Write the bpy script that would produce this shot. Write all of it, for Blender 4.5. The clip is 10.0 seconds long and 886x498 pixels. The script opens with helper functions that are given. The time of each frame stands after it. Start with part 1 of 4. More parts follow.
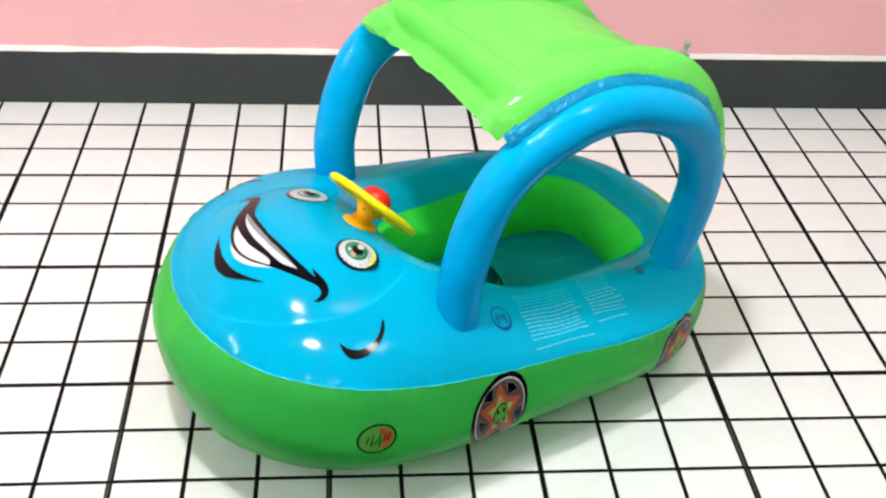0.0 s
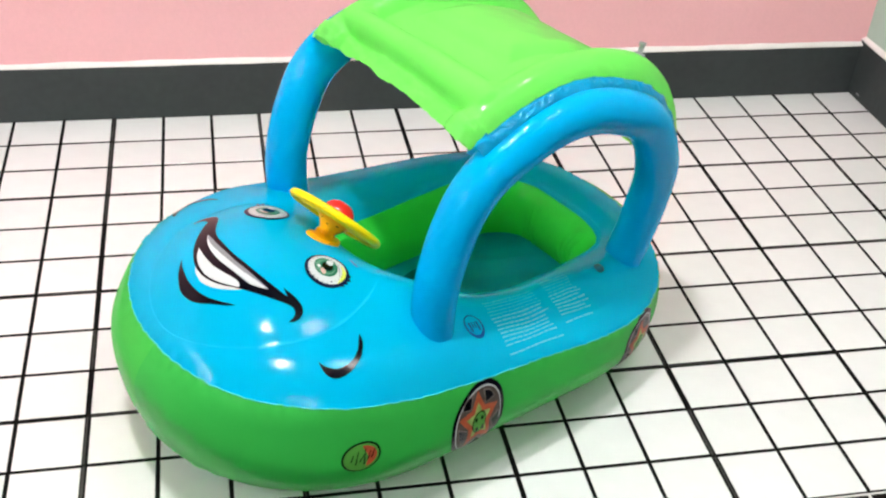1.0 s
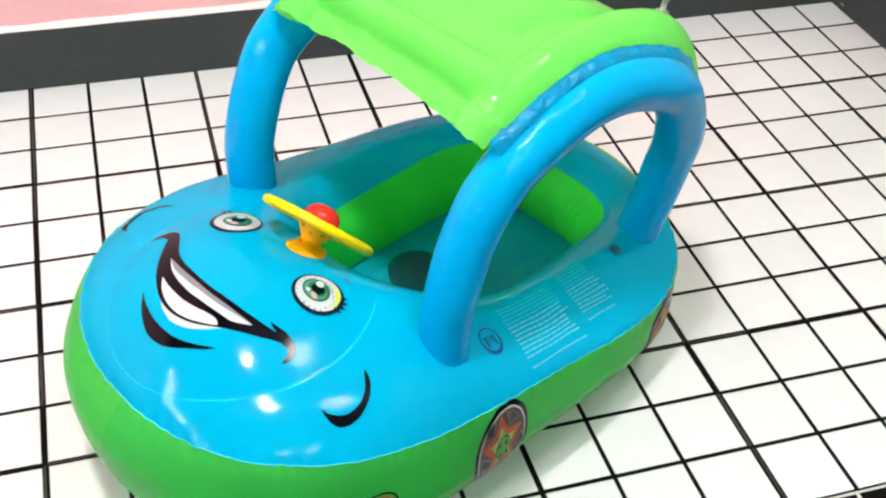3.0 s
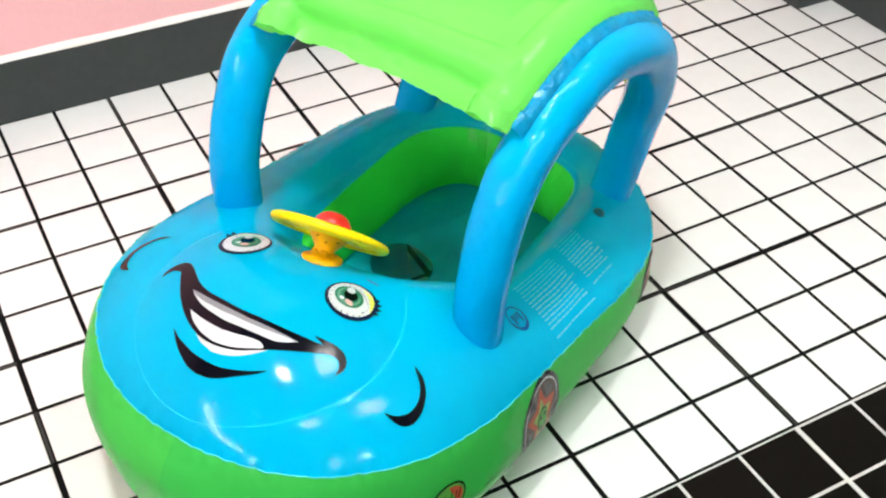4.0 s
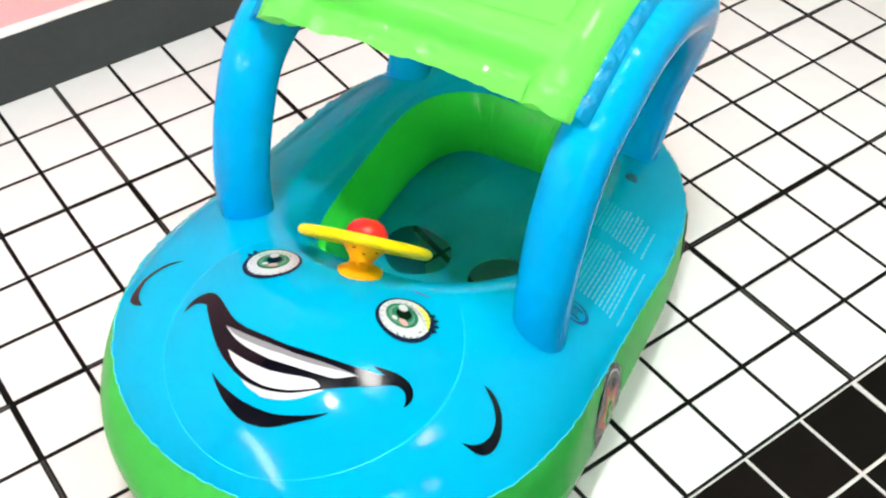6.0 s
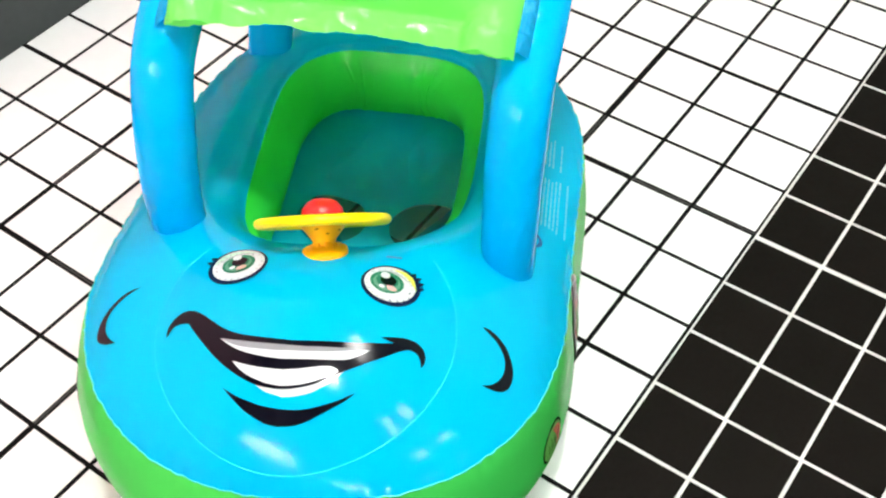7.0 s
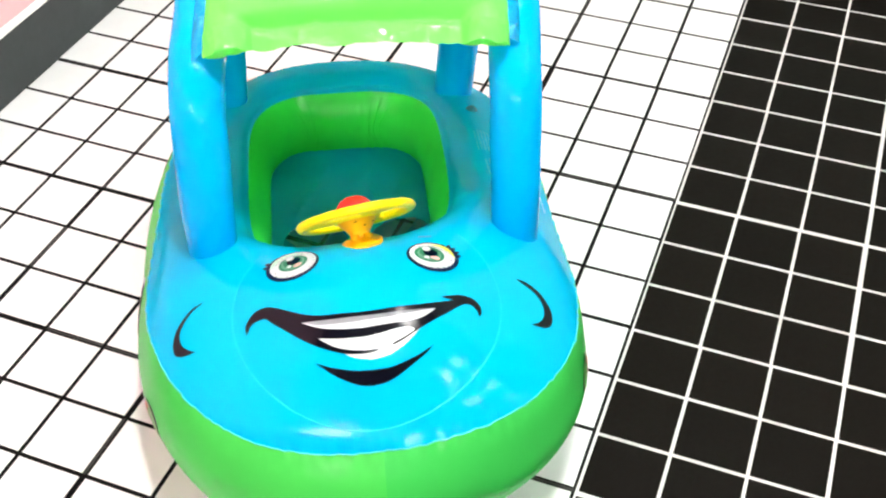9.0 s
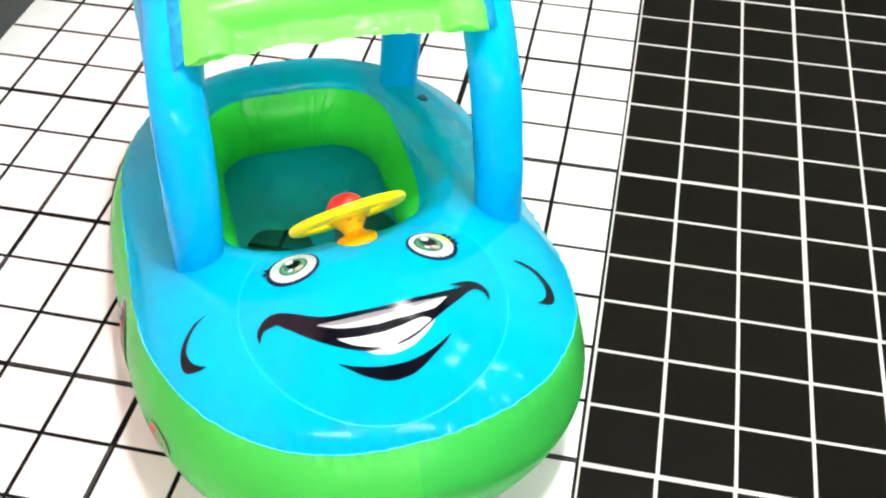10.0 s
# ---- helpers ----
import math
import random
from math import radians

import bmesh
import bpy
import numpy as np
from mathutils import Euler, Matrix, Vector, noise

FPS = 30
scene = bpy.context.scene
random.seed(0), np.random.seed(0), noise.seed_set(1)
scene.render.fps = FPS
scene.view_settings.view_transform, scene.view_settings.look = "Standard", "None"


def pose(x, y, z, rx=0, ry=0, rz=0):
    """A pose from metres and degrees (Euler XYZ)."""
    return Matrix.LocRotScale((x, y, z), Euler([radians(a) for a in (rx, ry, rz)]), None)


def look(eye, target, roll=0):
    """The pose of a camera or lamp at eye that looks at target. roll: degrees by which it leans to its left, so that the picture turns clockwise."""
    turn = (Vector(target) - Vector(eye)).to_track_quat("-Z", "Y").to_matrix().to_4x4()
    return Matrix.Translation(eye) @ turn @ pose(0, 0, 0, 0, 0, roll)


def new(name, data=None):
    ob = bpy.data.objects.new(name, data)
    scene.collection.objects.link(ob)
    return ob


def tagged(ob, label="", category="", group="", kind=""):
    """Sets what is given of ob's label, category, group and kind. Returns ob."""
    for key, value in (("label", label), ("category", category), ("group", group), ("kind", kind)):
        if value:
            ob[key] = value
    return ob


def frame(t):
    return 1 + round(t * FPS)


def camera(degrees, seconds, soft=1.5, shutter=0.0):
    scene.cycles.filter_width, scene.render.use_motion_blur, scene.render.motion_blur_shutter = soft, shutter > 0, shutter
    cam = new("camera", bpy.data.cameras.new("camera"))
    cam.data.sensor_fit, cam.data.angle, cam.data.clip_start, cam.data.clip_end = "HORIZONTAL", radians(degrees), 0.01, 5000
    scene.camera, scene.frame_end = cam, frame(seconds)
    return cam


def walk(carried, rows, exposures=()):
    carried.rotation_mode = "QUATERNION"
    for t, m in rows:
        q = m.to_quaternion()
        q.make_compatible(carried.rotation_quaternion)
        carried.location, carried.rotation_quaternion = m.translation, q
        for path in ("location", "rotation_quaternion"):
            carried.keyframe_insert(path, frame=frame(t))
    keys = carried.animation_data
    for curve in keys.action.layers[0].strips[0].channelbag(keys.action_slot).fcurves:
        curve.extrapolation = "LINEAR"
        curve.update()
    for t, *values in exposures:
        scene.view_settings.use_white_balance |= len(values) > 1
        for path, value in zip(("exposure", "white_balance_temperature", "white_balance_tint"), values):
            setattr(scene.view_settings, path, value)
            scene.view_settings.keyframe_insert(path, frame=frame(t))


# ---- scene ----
cam = camera(43.3, 10.0, 2.2)
PATH = [
    (0, (-0.583, -0.992, 1.167), (-0.4, 0.631, 0.012), 3.5),
    (0.5, (-0.625, -0.976, 1.17), (-0.372, 0.636, 0.014), 3.9),
    (1, (-0.689, -0.956, 1.174), (-0.306, 0.632, 0.02), 4.4),
    (1.5, (-0.742, -0.932, 1.174), (-0.281, 0.623, 0.004), 4.1),
    (2, (-0.745, -0.875, 1.165), (-0.269, 0.649, -0.039), 3.7),
    (2.2, (-0.738, -0.822, 1.156), (-0.261, 0.685, -0.069), 3.8),
    (3.3, (-0.726, -0.66, 1.148), (-0.198, 0.75, -0.168), 2.7),
    (3.5, (-0.779, -0.643, 1.144), (-0.181, 0.74, -0.17), 2.5),
    (4, (-0.921, -0.615, 1.164), (-0.166, 0.689, -0.151), 1.9),
    (4.5, (-0.985, -0.589, 1.168), (-0.18, 0.673, -0.159), 2.1),
    (5, (-0.979, -0.527, 1.156), (-0.172, 0.707, -0.195), 1.4),
    (5.2, (-0.97, -0.491, 1.151), (-0.162, 0.725, -0.215), 1.0),
    (6.3, (-0.964, -0.374, 1.151), (-0.1, 0.684, -0.31), -0.4),
    (6.5, (-0.997, -0.346, 1.157), (-0.078, 0.641, -0.32), -0.8),
    (7, (-1.108, -0.262, 1.179), (-0.044, 0.517, -0.325), -1.2),
    (7.5, (-1.164, -0.26, 1.186), (-0.018, 0.393, -0.317), -0.1),
    (8, (-1.25, -0.293, 1.197), (-0.053, 0.37, -0.261), 0.5),
    (8.5, (-1.332, -0.279, 1.205), (-0.07, 0.387, -0.195), 0.3),
    (9, (-1.424, -0.143, 1.195), (-0.067, 0.384, -0.176), -0.6),
    (9.5, (-1.477, -0.03, 1.2), (-0.069, 0.314, -0.178), 0.2),
    (10, (-1.477, 0.017, 1.195), (-0.056, 0.288, -0.186), 0.9),
]
EXPOSURES = [(0, -0.39), (2.2, -0.37), (3.5, -0.30), (5, -0.23), (6.5, -0.20), (7, -0.05), (7.5, 0.03), (8, 0.06), (10, 0.16)]
walk(cam, [(t, look(eye, target, roll)) for t, eye, target, roll in PATH], EXPOSURES)

# ---- light ----
world = bpy.data.worlds.new("world")
scene.world = world
world.use_nodes = True
world.node_tree.nodes["Background"].inputs[0].default_value = (1.0, 0.97, 0.93, 1)
world.node_tree.nodes["Background"].inputs[1].default_value = 0.15


# ---- materials ----
def material(name, base, rough=0.5, metal=0.0, spec=0.5, coat=0.0, grain=0.0, grain_size=40.0, stain=0.0, stain_size=4.0,
             bump=0.0, bump_size=80.0, translucent=0.0, per_object=0.0, coat_rough=0.08):
    """A surface with variation at two scales, fine relief, and some light passing through thin sheet."""
    m = bpy.data.materials.new(name)
    m.use_nodes = True
    nt = m.node_tree
    n, link = nt.nodes, nt.links.new
    p = n["Principled BSDF"]
    p.inputs["Roughness"].default_value = rough
    p.inputs["Metallic"].default_value = metal
    p.inputs["Specular IOR Level"].default_value = spec
    p.inputs["Coat Weight"].default_value = coat
    p.inputs["Coat Roughness"].default_value = coat_rough
    co = n.new("ShaderNodeTexCoord")
    colour = n.new("ShaderNodeRGB")
    colour.outputs[0].default_value = (*base, 1)
    out = colour.outputs[0]
    for amount, size, detail in ((stain, stain_size, 3.0), (grain, grain_size, 4.0)):
        if amount:
            tex = n.new("ShaderNodeTexNoise")
            tex.inputs["Scale"].default_value = size
            tex.inputs["Detail"].default_value = detail
            link(co.outputs["Object"], tex.inputs["Vector"])
            ramp = n.new("ShaderNodeMapRange")
            ramp.inputs[1].default_value, ramp.inputs[2].default_value = 0.3, 0.7
            ramp.inputs[3].default_value, ramp.inputs[4].default_value = 1 - amount, 1 + amount
            link(tex.outputs["Fac"], ramp.inputs[0])
            mul = n.new("ShaderNodeVectorMath")
            mul.operation = "SCALE"
            link(out, mul.inputs[0])
            link(ramp.outputs[0], mul.inputs["Scale"])
            out = mul.outputs[0]
    if per_object:
        info = n.new("ShaderNodeObjectInfo")
        ramp = n.new("ShaderNodeMapRange")
        ramp.inputs[3].default_value, ramp.inputs[4].default_value = 1 - per_object, 1 + per_object
        link(info.outputs["Random"], ramp.inputs[0])
        mul = n.new("ShaderNodeVectorMath")
        mul.operation = "SCALE"
        link(out, mul.inputs[0])
        link(ramp.outputs[0], mul.inputs["Scale"])
        out = mul.outputs[0]
    link(out, p.inputs["Base Color"])
    if bump:
        tex = n.new("ShaderNodeTexNoise")
        tex.inputs["Scale"].default_value = bump_size
        tex.inputs["Detail"].default_value = 3.0
        link(co.outputs["Object"], tex.inputs["Vector"])
        b = n.new("ShaderNodeBump")
        b.inputs["Strength"].default_value = 1.0
        b.inputs["Distance"].default_value = bump
        link(tex.outputs["Fac"], b.inputs["Height"])
        link(b.outputs["Normal"], p.inputs["Normal"])
        link(b.outputs["Normal"], p.inputs["Coat Normal"])
    if translucent:
        tr = n.new("ShaderNodeBsdfTranslucent")
        link(out, tr.inputs["Color"])
        mix = n.new("ShaderNodeMixShader")
        mix.inputs[0].default_value = translucent
        link(p.outputs[0], mix.inputs[1])
        link(tr.outputs[0], mix.inputs[2])
        link(mix.outputs[0], n["Material Output"].inputs["Surface"])
    return m


def see_through(m, share, tint):
    """Lets a share of the light pass straight through a thin clear sheet, tinted."""
    nt = m.node_tree
    n, link = nt.nodes, nt.links.new
    out = n["Material Output"].inputs["Surface"]
    solid = out.links[0].from_socket
    clear = n.new("ShaderNodeBsdfTransparent")
    clear.inputs[0].default_value = (*tint, 1)
    mix = n.new("ShaderNodeMixShader")
    mix.inputs[0].default_value = share
    link(solid, mix.inputs[1])
    link(clear.outputs[0], mix.inputs[2])
    link(mix.outputs[0], out)
    return m


def lamp_material(name, colour, strength):
    m = bpy.data.materials.new(name)
    m.use_nodes = True
    p = m.node_tree.nodes["Principled BSDF"]
    p.inputs["Base Color"].default_value = (0.9, 0.9, 0.9, 1)
    p.inputs["Emission Color"].default_value = (*colour, 1)
    p.inputs["Emission Strength"].default_value = strength
    return m


WHITE_TILE = material("white_tile", (0.745, 0.75, 0.75), 0.32, spec=0.45, stain=0.02, stain_size=6, grain=0.01, per_object=0.02, bump=0.0002, bump_size=30)
BLACK_TILE = material("black_tile", (0.0048, 0.0036, 0.0026), 0.42, spec=0.06, stain=0.12, stain_size=5, grain=0.08, grain_size=90, per_object=0.12, bump=0.0002, bump_size=60)
DARK_GROUT = material("dark_grout", (0.006, 0.0055, 0.0055), 0.9, spec=0.08, stain=0.25, stain_size=9, grain=0.2, grain_size=300, bump=0.0006, bump_size=500)
GREY_GROUT = material("grey_grout", (0.05, 0.048, 0.046), 0.9, spec=0.1, stain=0.4, stain_size=7, grain=0.2, grain_size=300, bump=0.0006, bump_size=500)
WHITE_GROUT = material("white_grout", (0.60, 0.59, 0.57), 0.8, stain=0.08, stain_size=8, grain=0.06, grain_size=300, bump=0.0006, bump_size=500)
PINK = material("pink_paint", (0.90, 0.47, 0.495), 0.6, spec=0.3, stain=0.02, stain_size=3, grain=0.015, grain_size=120, bump=0.0004, bump_size=120)
MINT = material("mint_paint", (0.41, 0.54, 0.465), 0.6, stain=0.02, stain_size=3, grain=0.015, grain_size=120, bump=0.0004, bump_size=120)
WALL_WHITE = material("white_paint", (0.45, 0.445, 0.435), 0.7, stain=0.02, grain=0.01, bump=0.0004, bump_size=120)
SKIRT = material("grey_skirting", (0.038, 0.044, 0.045), 0.5, spec=0.3, stain=0.10, stain_size=5, grain=0.06, grain_size=60, bump=0.0003, bump_size=90)
CAULK = material("white_sealant", (0.78, 0.74, 0.72), 0.55, stain=0.05, stain_size=20, bump=0.0015, bump_size=60)
VINYL_TOP = see_through(material("blue_vinyl_top", (0.0, 0.57, 0.95), 0.12, spec=0.17, stain=0.03, stain_size=9, bump=0.0008, bump_size=14, translucent=0.35), 0.10, (0.25, 0.80, 0.90))
VINYL_BLUE = material("blue_vinyl_arch", (0.0, 0.46, 0.88), 0.10, spec=0.13, stain=0.04, stain_size=10, bump=0.0008, bump_size=18, translucent=0.2)
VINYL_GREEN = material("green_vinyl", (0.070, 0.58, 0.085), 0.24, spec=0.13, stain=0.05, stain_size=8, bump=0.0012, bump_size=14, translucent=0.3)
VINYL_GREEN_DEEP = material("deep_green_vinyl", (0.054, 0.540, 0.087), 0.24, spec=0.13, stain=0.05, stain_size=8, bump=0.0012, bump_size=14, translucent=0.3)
VINYL_INNER = material("green_vinyl_inner", (0.05, 0.82, 0.08), 0.22, spec=0.17, stain=0.06, stain_size=12, bump=0.0012, bump_size=16, translucent=0.22)
VINYL_CANOPY = material("lime_vinyl_canopy", (0.28, 0.93, 0.19), 0.18, spec=0.40, stain=0.03, stain_size=9, bump=0.0010, bump_size=22, translucent=0.50)
VINYL_SEAT = material("teal_vinyl_seat", (0.001, 0.40, 0.60), 0.4, spec=0.22, stain=0.10, stain_size=14, bump=0.002, bump_size=16, translucent=0.2)
WELD_SEAM = material("pale_seam_weld", (0.06, 0.56, 0.50), 0.2, spec=0.3, bump=0.001, bump_size=120)
WELD_KEEL = material("pale_keel_weld", (0.16, 0.70, 0.22), 0.2, spec=0.4)
WELD_RING = material("pale_weld", (0.01, 0.57, 0.92), 0.25, spec=0.2)
PRINT_BLACK = material("black_print", (0.0012, 0.0014, 0.0050), 0.13, spec=0.24)
PRINT_WHITE = material("white_print", (0.56, 0.585, 0.60), 0.16, spec=0.24)
PRINT_GREY = material("grey_print", (0.30, 0.29, 0.31), 0.3, spec=0.12)
PRINT_GREEN = material("green_print", (0.014, 0.15, 0.08), 0.3, spec=0.12)
PRINT_YELLOW = material("yellow_print", (0.65, 0.72, 0.08), 0.3, spec=0.12)
PRINT_ORANGE = material("orange_print", (0.46, 0.085, 0.035), 0.32, spec=0.12, stain=0.2, stain_size=60)
PRINT_DARK = material("dark_brown_print", (0.085, 0.062, 0.055), 0.32, spec=0.12, stain=0.3, stain_size=60)
PRINT_TAUPE = material("taupe_print", (0.17, 0.14, 0.13), 0.32, spec=0.12, stain=0.3, stain_size=60)
PRINT_PALE = material("pale_blue_print", (0.11, 0.62, 0.87), 0.3)
PRINT_FAINT = material("faint_blue_print", (0.02, 0.57, 0.82), 0.3)
PRINT_LID = material("pale_green_print", (0.40, 0.62, 0.48), 0.3, spec=0.12)
PRINT_PALE_GREY = material("light_grey_print", (0.62, 0.66, 0.66), 0.3, spec=0.12)
PRINT_LILAC = material("lilac_print", (0.05, 0.20, 0.55), 0.3, spec=0.12)
VINYL_FLAP = material("blue_vinyl_flap", (0.0, 0.31, 0.60), 0.16, spec=0.3, stain=0.1, stain_size=60, translucent=0.2)
PRINT_BADGE = material("blue_print", (0.004, 0.10, 0.36), 0.3, spec=0.12)
PRINT_GUM = material("mid_grey_print", (0.23, 0.23, 0.25), 0.16, spec=0.12)
PRINT_SAGE = material("sage_print", (0.10, 0.26, 0.17), 0.3, spec=0.12)
PRINT_PINK = material("pink_print", (0.62, 0.36, 0.32), 0.3, spec=0.12)
PRINT_LEAF = material("leaf_print", (0.085, 0.33, 0.05), 0.3, spec=0.12)
PRINT_GREYGREEN = material("olive_print", (0.26, 0.40, 0.10), 0.3, spec=0.12, stain=0.3, stain_size=90)
VINYL_PLUG = material("teal_plug", (0.008, 0.15, 0.22), 0.4, spec=0.2)
PRINT_NAVY = material("navy_print", (0.004, 0.012, 0.045), 0.3, spec=0.12)
YELLOW = material("yellow_plastic", (0.92, 0.68, 0.0), 0.38, spec=0.25, stain=0.03, stain_size=20)
ORANGE = material("amber_plastic", (0.88, 0.40, 0.0), 0.38, spec=0.25, stain=0.03, stain_size=20)
SLOT = material("shadowed_slot", (0.20, 0.075, 0.004), 0.6, spec=0.1)
RED = material("red_plastic", (0.75, 0.015, 0.012), 0.25, spec=0.5)
CLEAR = material("clear_valve", (0.36, 0.37, 0.36), 0.25, spec=0.6, translucent=0.3)
LAMP_MAIN = lamp_material("main_lamp_glow", (1.0, 0.99, 0.965), 600.0)
LAMP_PANEL = lamp_material("panel_lamp_glow", (1.0, 0.99, 0.965), 60.0)
LAMP_SMALL = lamp_material("small_lamp_glow", (1.0, 0.99, 0.965), 50.0)
LAMP_FAR = lamp_material("far_lamp_glow", (1.0, 0.99, 0.965), 100.0)
SMOKE = bpy.data.materials.new("smoky_film")
SMOKE.use_nodes = True
film_nodes, film_link = SMOKE.node_tree.nodes, SMOKE.node_tree.links.new
clear_film = film_nodes.new("ShaderNodeBsdfTransparent")
clear_film.inputs[0].default_value = (0.34, 0.72, 0.72, 1)
film_mix = film_nodes.new("ShaderNodeMixShader")
film_mix.inputs[0].default_value = 0.32
film_nodes["Principled BSDF"].inputs["Base Color"].default_value = (0.01, 0.20, 0.22, 1)
film_nodes["Principled BSDF"].inputs["Roughness"].default_value = 0.2
film_link(clear_film.outputs[0], film_mix.inputs[1])
film_link(film_nodes["Principled BSDF"].outputs[0], film_mix.inputs[2])
film_link(film_mix.outputs[0], film_nodes["Material Output"].inputs["Surface"])
METAL = material("white_metal", (0.8, 0.8, 0.8), 0.4)


# ---- mesh helpers ----
def mesh_of(name, bm, mat, smooth=True):
    me = bpy.data.meshes.new(name)
    bmesh.ops.recalc_face_normals(bm, faces=bm.faces)
    bm.to_mesh(me)
    bm.free()
    me.materials.append(mat)
    if smooth:
        me.polygons.foreach_set("use_smooth", [True] * len(me.polygons))
    return me


def part(name, bm, mat, parent=None, label="", smooth=True):
    ob = new(name, mesh_of(name, bm, mat, smooth))
    if parent:
        ob.parent = parent
    if label:
        ob["label"] = label
    return ob


def box(x0, x1, y0, y1, z0, z1, bevel=0.0, segments=2):
    bm = bmesh.new()
    bmesh.ops.create_cube(bm, size=1)
    for v in bm.verts:
        v.co = ((x0 + x1) / 2 + v.co.x * (x1 - x0), (y0 + y1) / 2 + v.co.y * (y1 - y0), (z0 + z1) / 2 + v.co.z * (z1 - z0))
    if bevel:
        bmesh.ops.bevel(bm, geom=bm.edges[:], offset=bevel, segments=segments, affect="EDGES", profile=0.5)
    return bm


def grid(points, closed_u=False, closed_v=False, bm=None):
    """A sheet through rows of points."""
    bm = bm or bmesh.new()
    rows = [[bm.verts.new(p) for p in row] for row in points]
    nu, nv = len(rows), len(rows[0])
    for i in range(nu if closed_u else nu - 1):
        for j in range(nv if closed_v else nv - 1):
            a, b = rows[i], rows[(i + 1) % nu]
            k = (j + 1) % nv
            bm.faces.new((a[j], b[j], b[k], a[k]))
    return bm


def spline(pts, steps):
    """A smooth curve through the points."""
    c = [np.array(p, float) for p in pts]
    c = [2 * c[0] - c[1]] + c + [2 * c[-1] - c[-2]]
    out = []
    for i in range(1, len(c) - 2):
        p0, p1, p2, p3 = c[i - 1:i + 3]
        for k in range(steps):
            u = k / steps
            out.append(0.5 * (2 * p1 + (p2 - p0) * u + (2 * p0 - 5 * p1 + 4 * p2 - p3) * u * u + (3 * p1 - p0 - 3 * p2 + p3) * u ** 3))
    out.append(c[-2])
    return out


def tube(path, radius, sides=16, closed=False, caps=False, bm=None):
    """A round tube along a path; radius may be a function of 0..1 along it."""
    pts = [Vector(p) for p in path]
    n = len(pts)
    rows, side = [], None
    for i, p in enumerate(pts):
        a = pts[(i - 1) % n] if closed or i > 0 else p
        b = pts[(i + 1) % n] if closed or i < n - 1 else p
        t = (b - a).normalized()
        if side is None:
            side = t.cross(Vector((0, 0, 1)) if abs(t.z) < 0.9 else Vector((0, 1, 0))).normalized()
        side = (side - t * side.dot(t)).normalized()
        up = t.cross(side)
        r = radius(i / (n - 1)) if callable(radius) else radius
        rows.append([p + r * (math.cos(2 * math.pi * k / sides) * side + math.sin(2 * math.pi * k / sides) * up) for k in range(sides)])
    bm = grid(rows, closed, True, bm)
    if caps and not closed:
        bm.verts.ensure_lookup_table()
        base = len(bm.verts) - n * sides
        bm.faces.new([bm.verts[base + k] for k in range(sides)])
        bm.faces.new([bm.verts[len(bm.verts) - 1 - k] for k in range(sides)])
    return bm


def lathe(profile, sides=32, bm=None):
    """A turned shape about z from rows of (radius, z)."""
    return grid([[(r * math.cos(2 * math.pi * k / sides), r * math.sin(2 * math.pi * k / sides), z) for k in range(sides)] for r, z in profile], False, True, bm)


def smooth01(x):
    x = min(max(x, 0.0), 1.0)
    return x * x * (3 - 2 * x)


# ---- the room: walls, skirting, ceiling ----
def structure(name, bm, mat, label, category, smooth=False):
    return tagged(part(name, bm, mat, None, label, smooth), label, category, kind="structure")


NORTH, EAST_A, EAST_B, JOG = 1.205, 0.805, 0.903, 0.885
WEST, SOUTH, TOP = -7.2, -4.2, 2.6
structure("wall_north", box(WEST, EAST_A + 0.12, NORTH, NORTH + 0.12, 0, TOP), PINK, "matt pink painted wall above a grey skirting", "wall")
bm = bmesh.new()
outline = [(EAST_A, NORTH), (EAST_A, JOG), (EAST_B, JOG), (EAST_B, SOUTH), (EAST_B + 0.15, SOUTH), (EAST_B + 0.15, NORTH)]
lower = [bm.verts.new((x, y, 0)) for x, y in outline]
upper = [bm.verts.new((x, y, TOP)) for x, y in outline]
bm.faces.new(lower[::-1])
bm.faces.new(upper)
for i in range(len(outline)):
    k = (i + 1) % len(outline)
    bm.faces.new((lower[i], lower[k], upper[k], upper[i]))
structure("wall_east", bm, MINT, "pale mint green painted wall with a stepped corner", "wall")
# West and south walls are unseen additions; their mint cools the bounce light.
structure("wall_west", box(WEST - 0.12, WEST, SOUTH, NORTH + 0.12, 0, TOP), MINT, "unseen plain mint wall, added to cool the bounced light", "wall")
structure("wall_south", box(WEST - 0.12, EAST_B + 0.15, SOUTH - 0.12, SOUTH, 0, TOP), MINT, "unseen plain mint wall, added to cool the bounced light", "wall")
structure("ceiling", box(WEST - 0.12, EAST_B + 0.15, SOUTH - 0.12, NORTH + 0.12, TOP, TOP + 0.1), WALL_WHITE, "plain white ceiling", "ceiling")

SK_H, SK_T = 0.122, 0.010
structure("baseboard", box(WEST, EAST_A - SK_T, NORTH - SK_T, NORTH, 0.0, SK_H, 0.0015), SKIRT, "dark grey skirting board along the pink wall", "skirting")
bm = bmesh.new()
outline = [(EAST_A, NORTH), (EAST_A - SK_T, NORTH), (EAST_A - SK_T, JOG - SK_T), (EAST_B - SK_T, JOG - SK_T), (EAST_B - SK_T, SOUTH), (EAST_B, SOUTH), (EAST_B, JOG), (EAST_A, JOG)]
lower = [bm.verts.new((x, y, 0)) for x, y in outline]
upper = [bm.verts.new((x, y, SK_H + 0.012)) for x, y in outline]
bm.faces.new(upper)
for i in range(len(outline)):
    k = (i + 1) % len(outline)
    bm.faces.new((lower[i], lower[k], upper[k], upper[i]))
structure("baseboard_east", bm, SKIRT, "dark grey skirting board round the mint wall's stepped corner", "skirting")


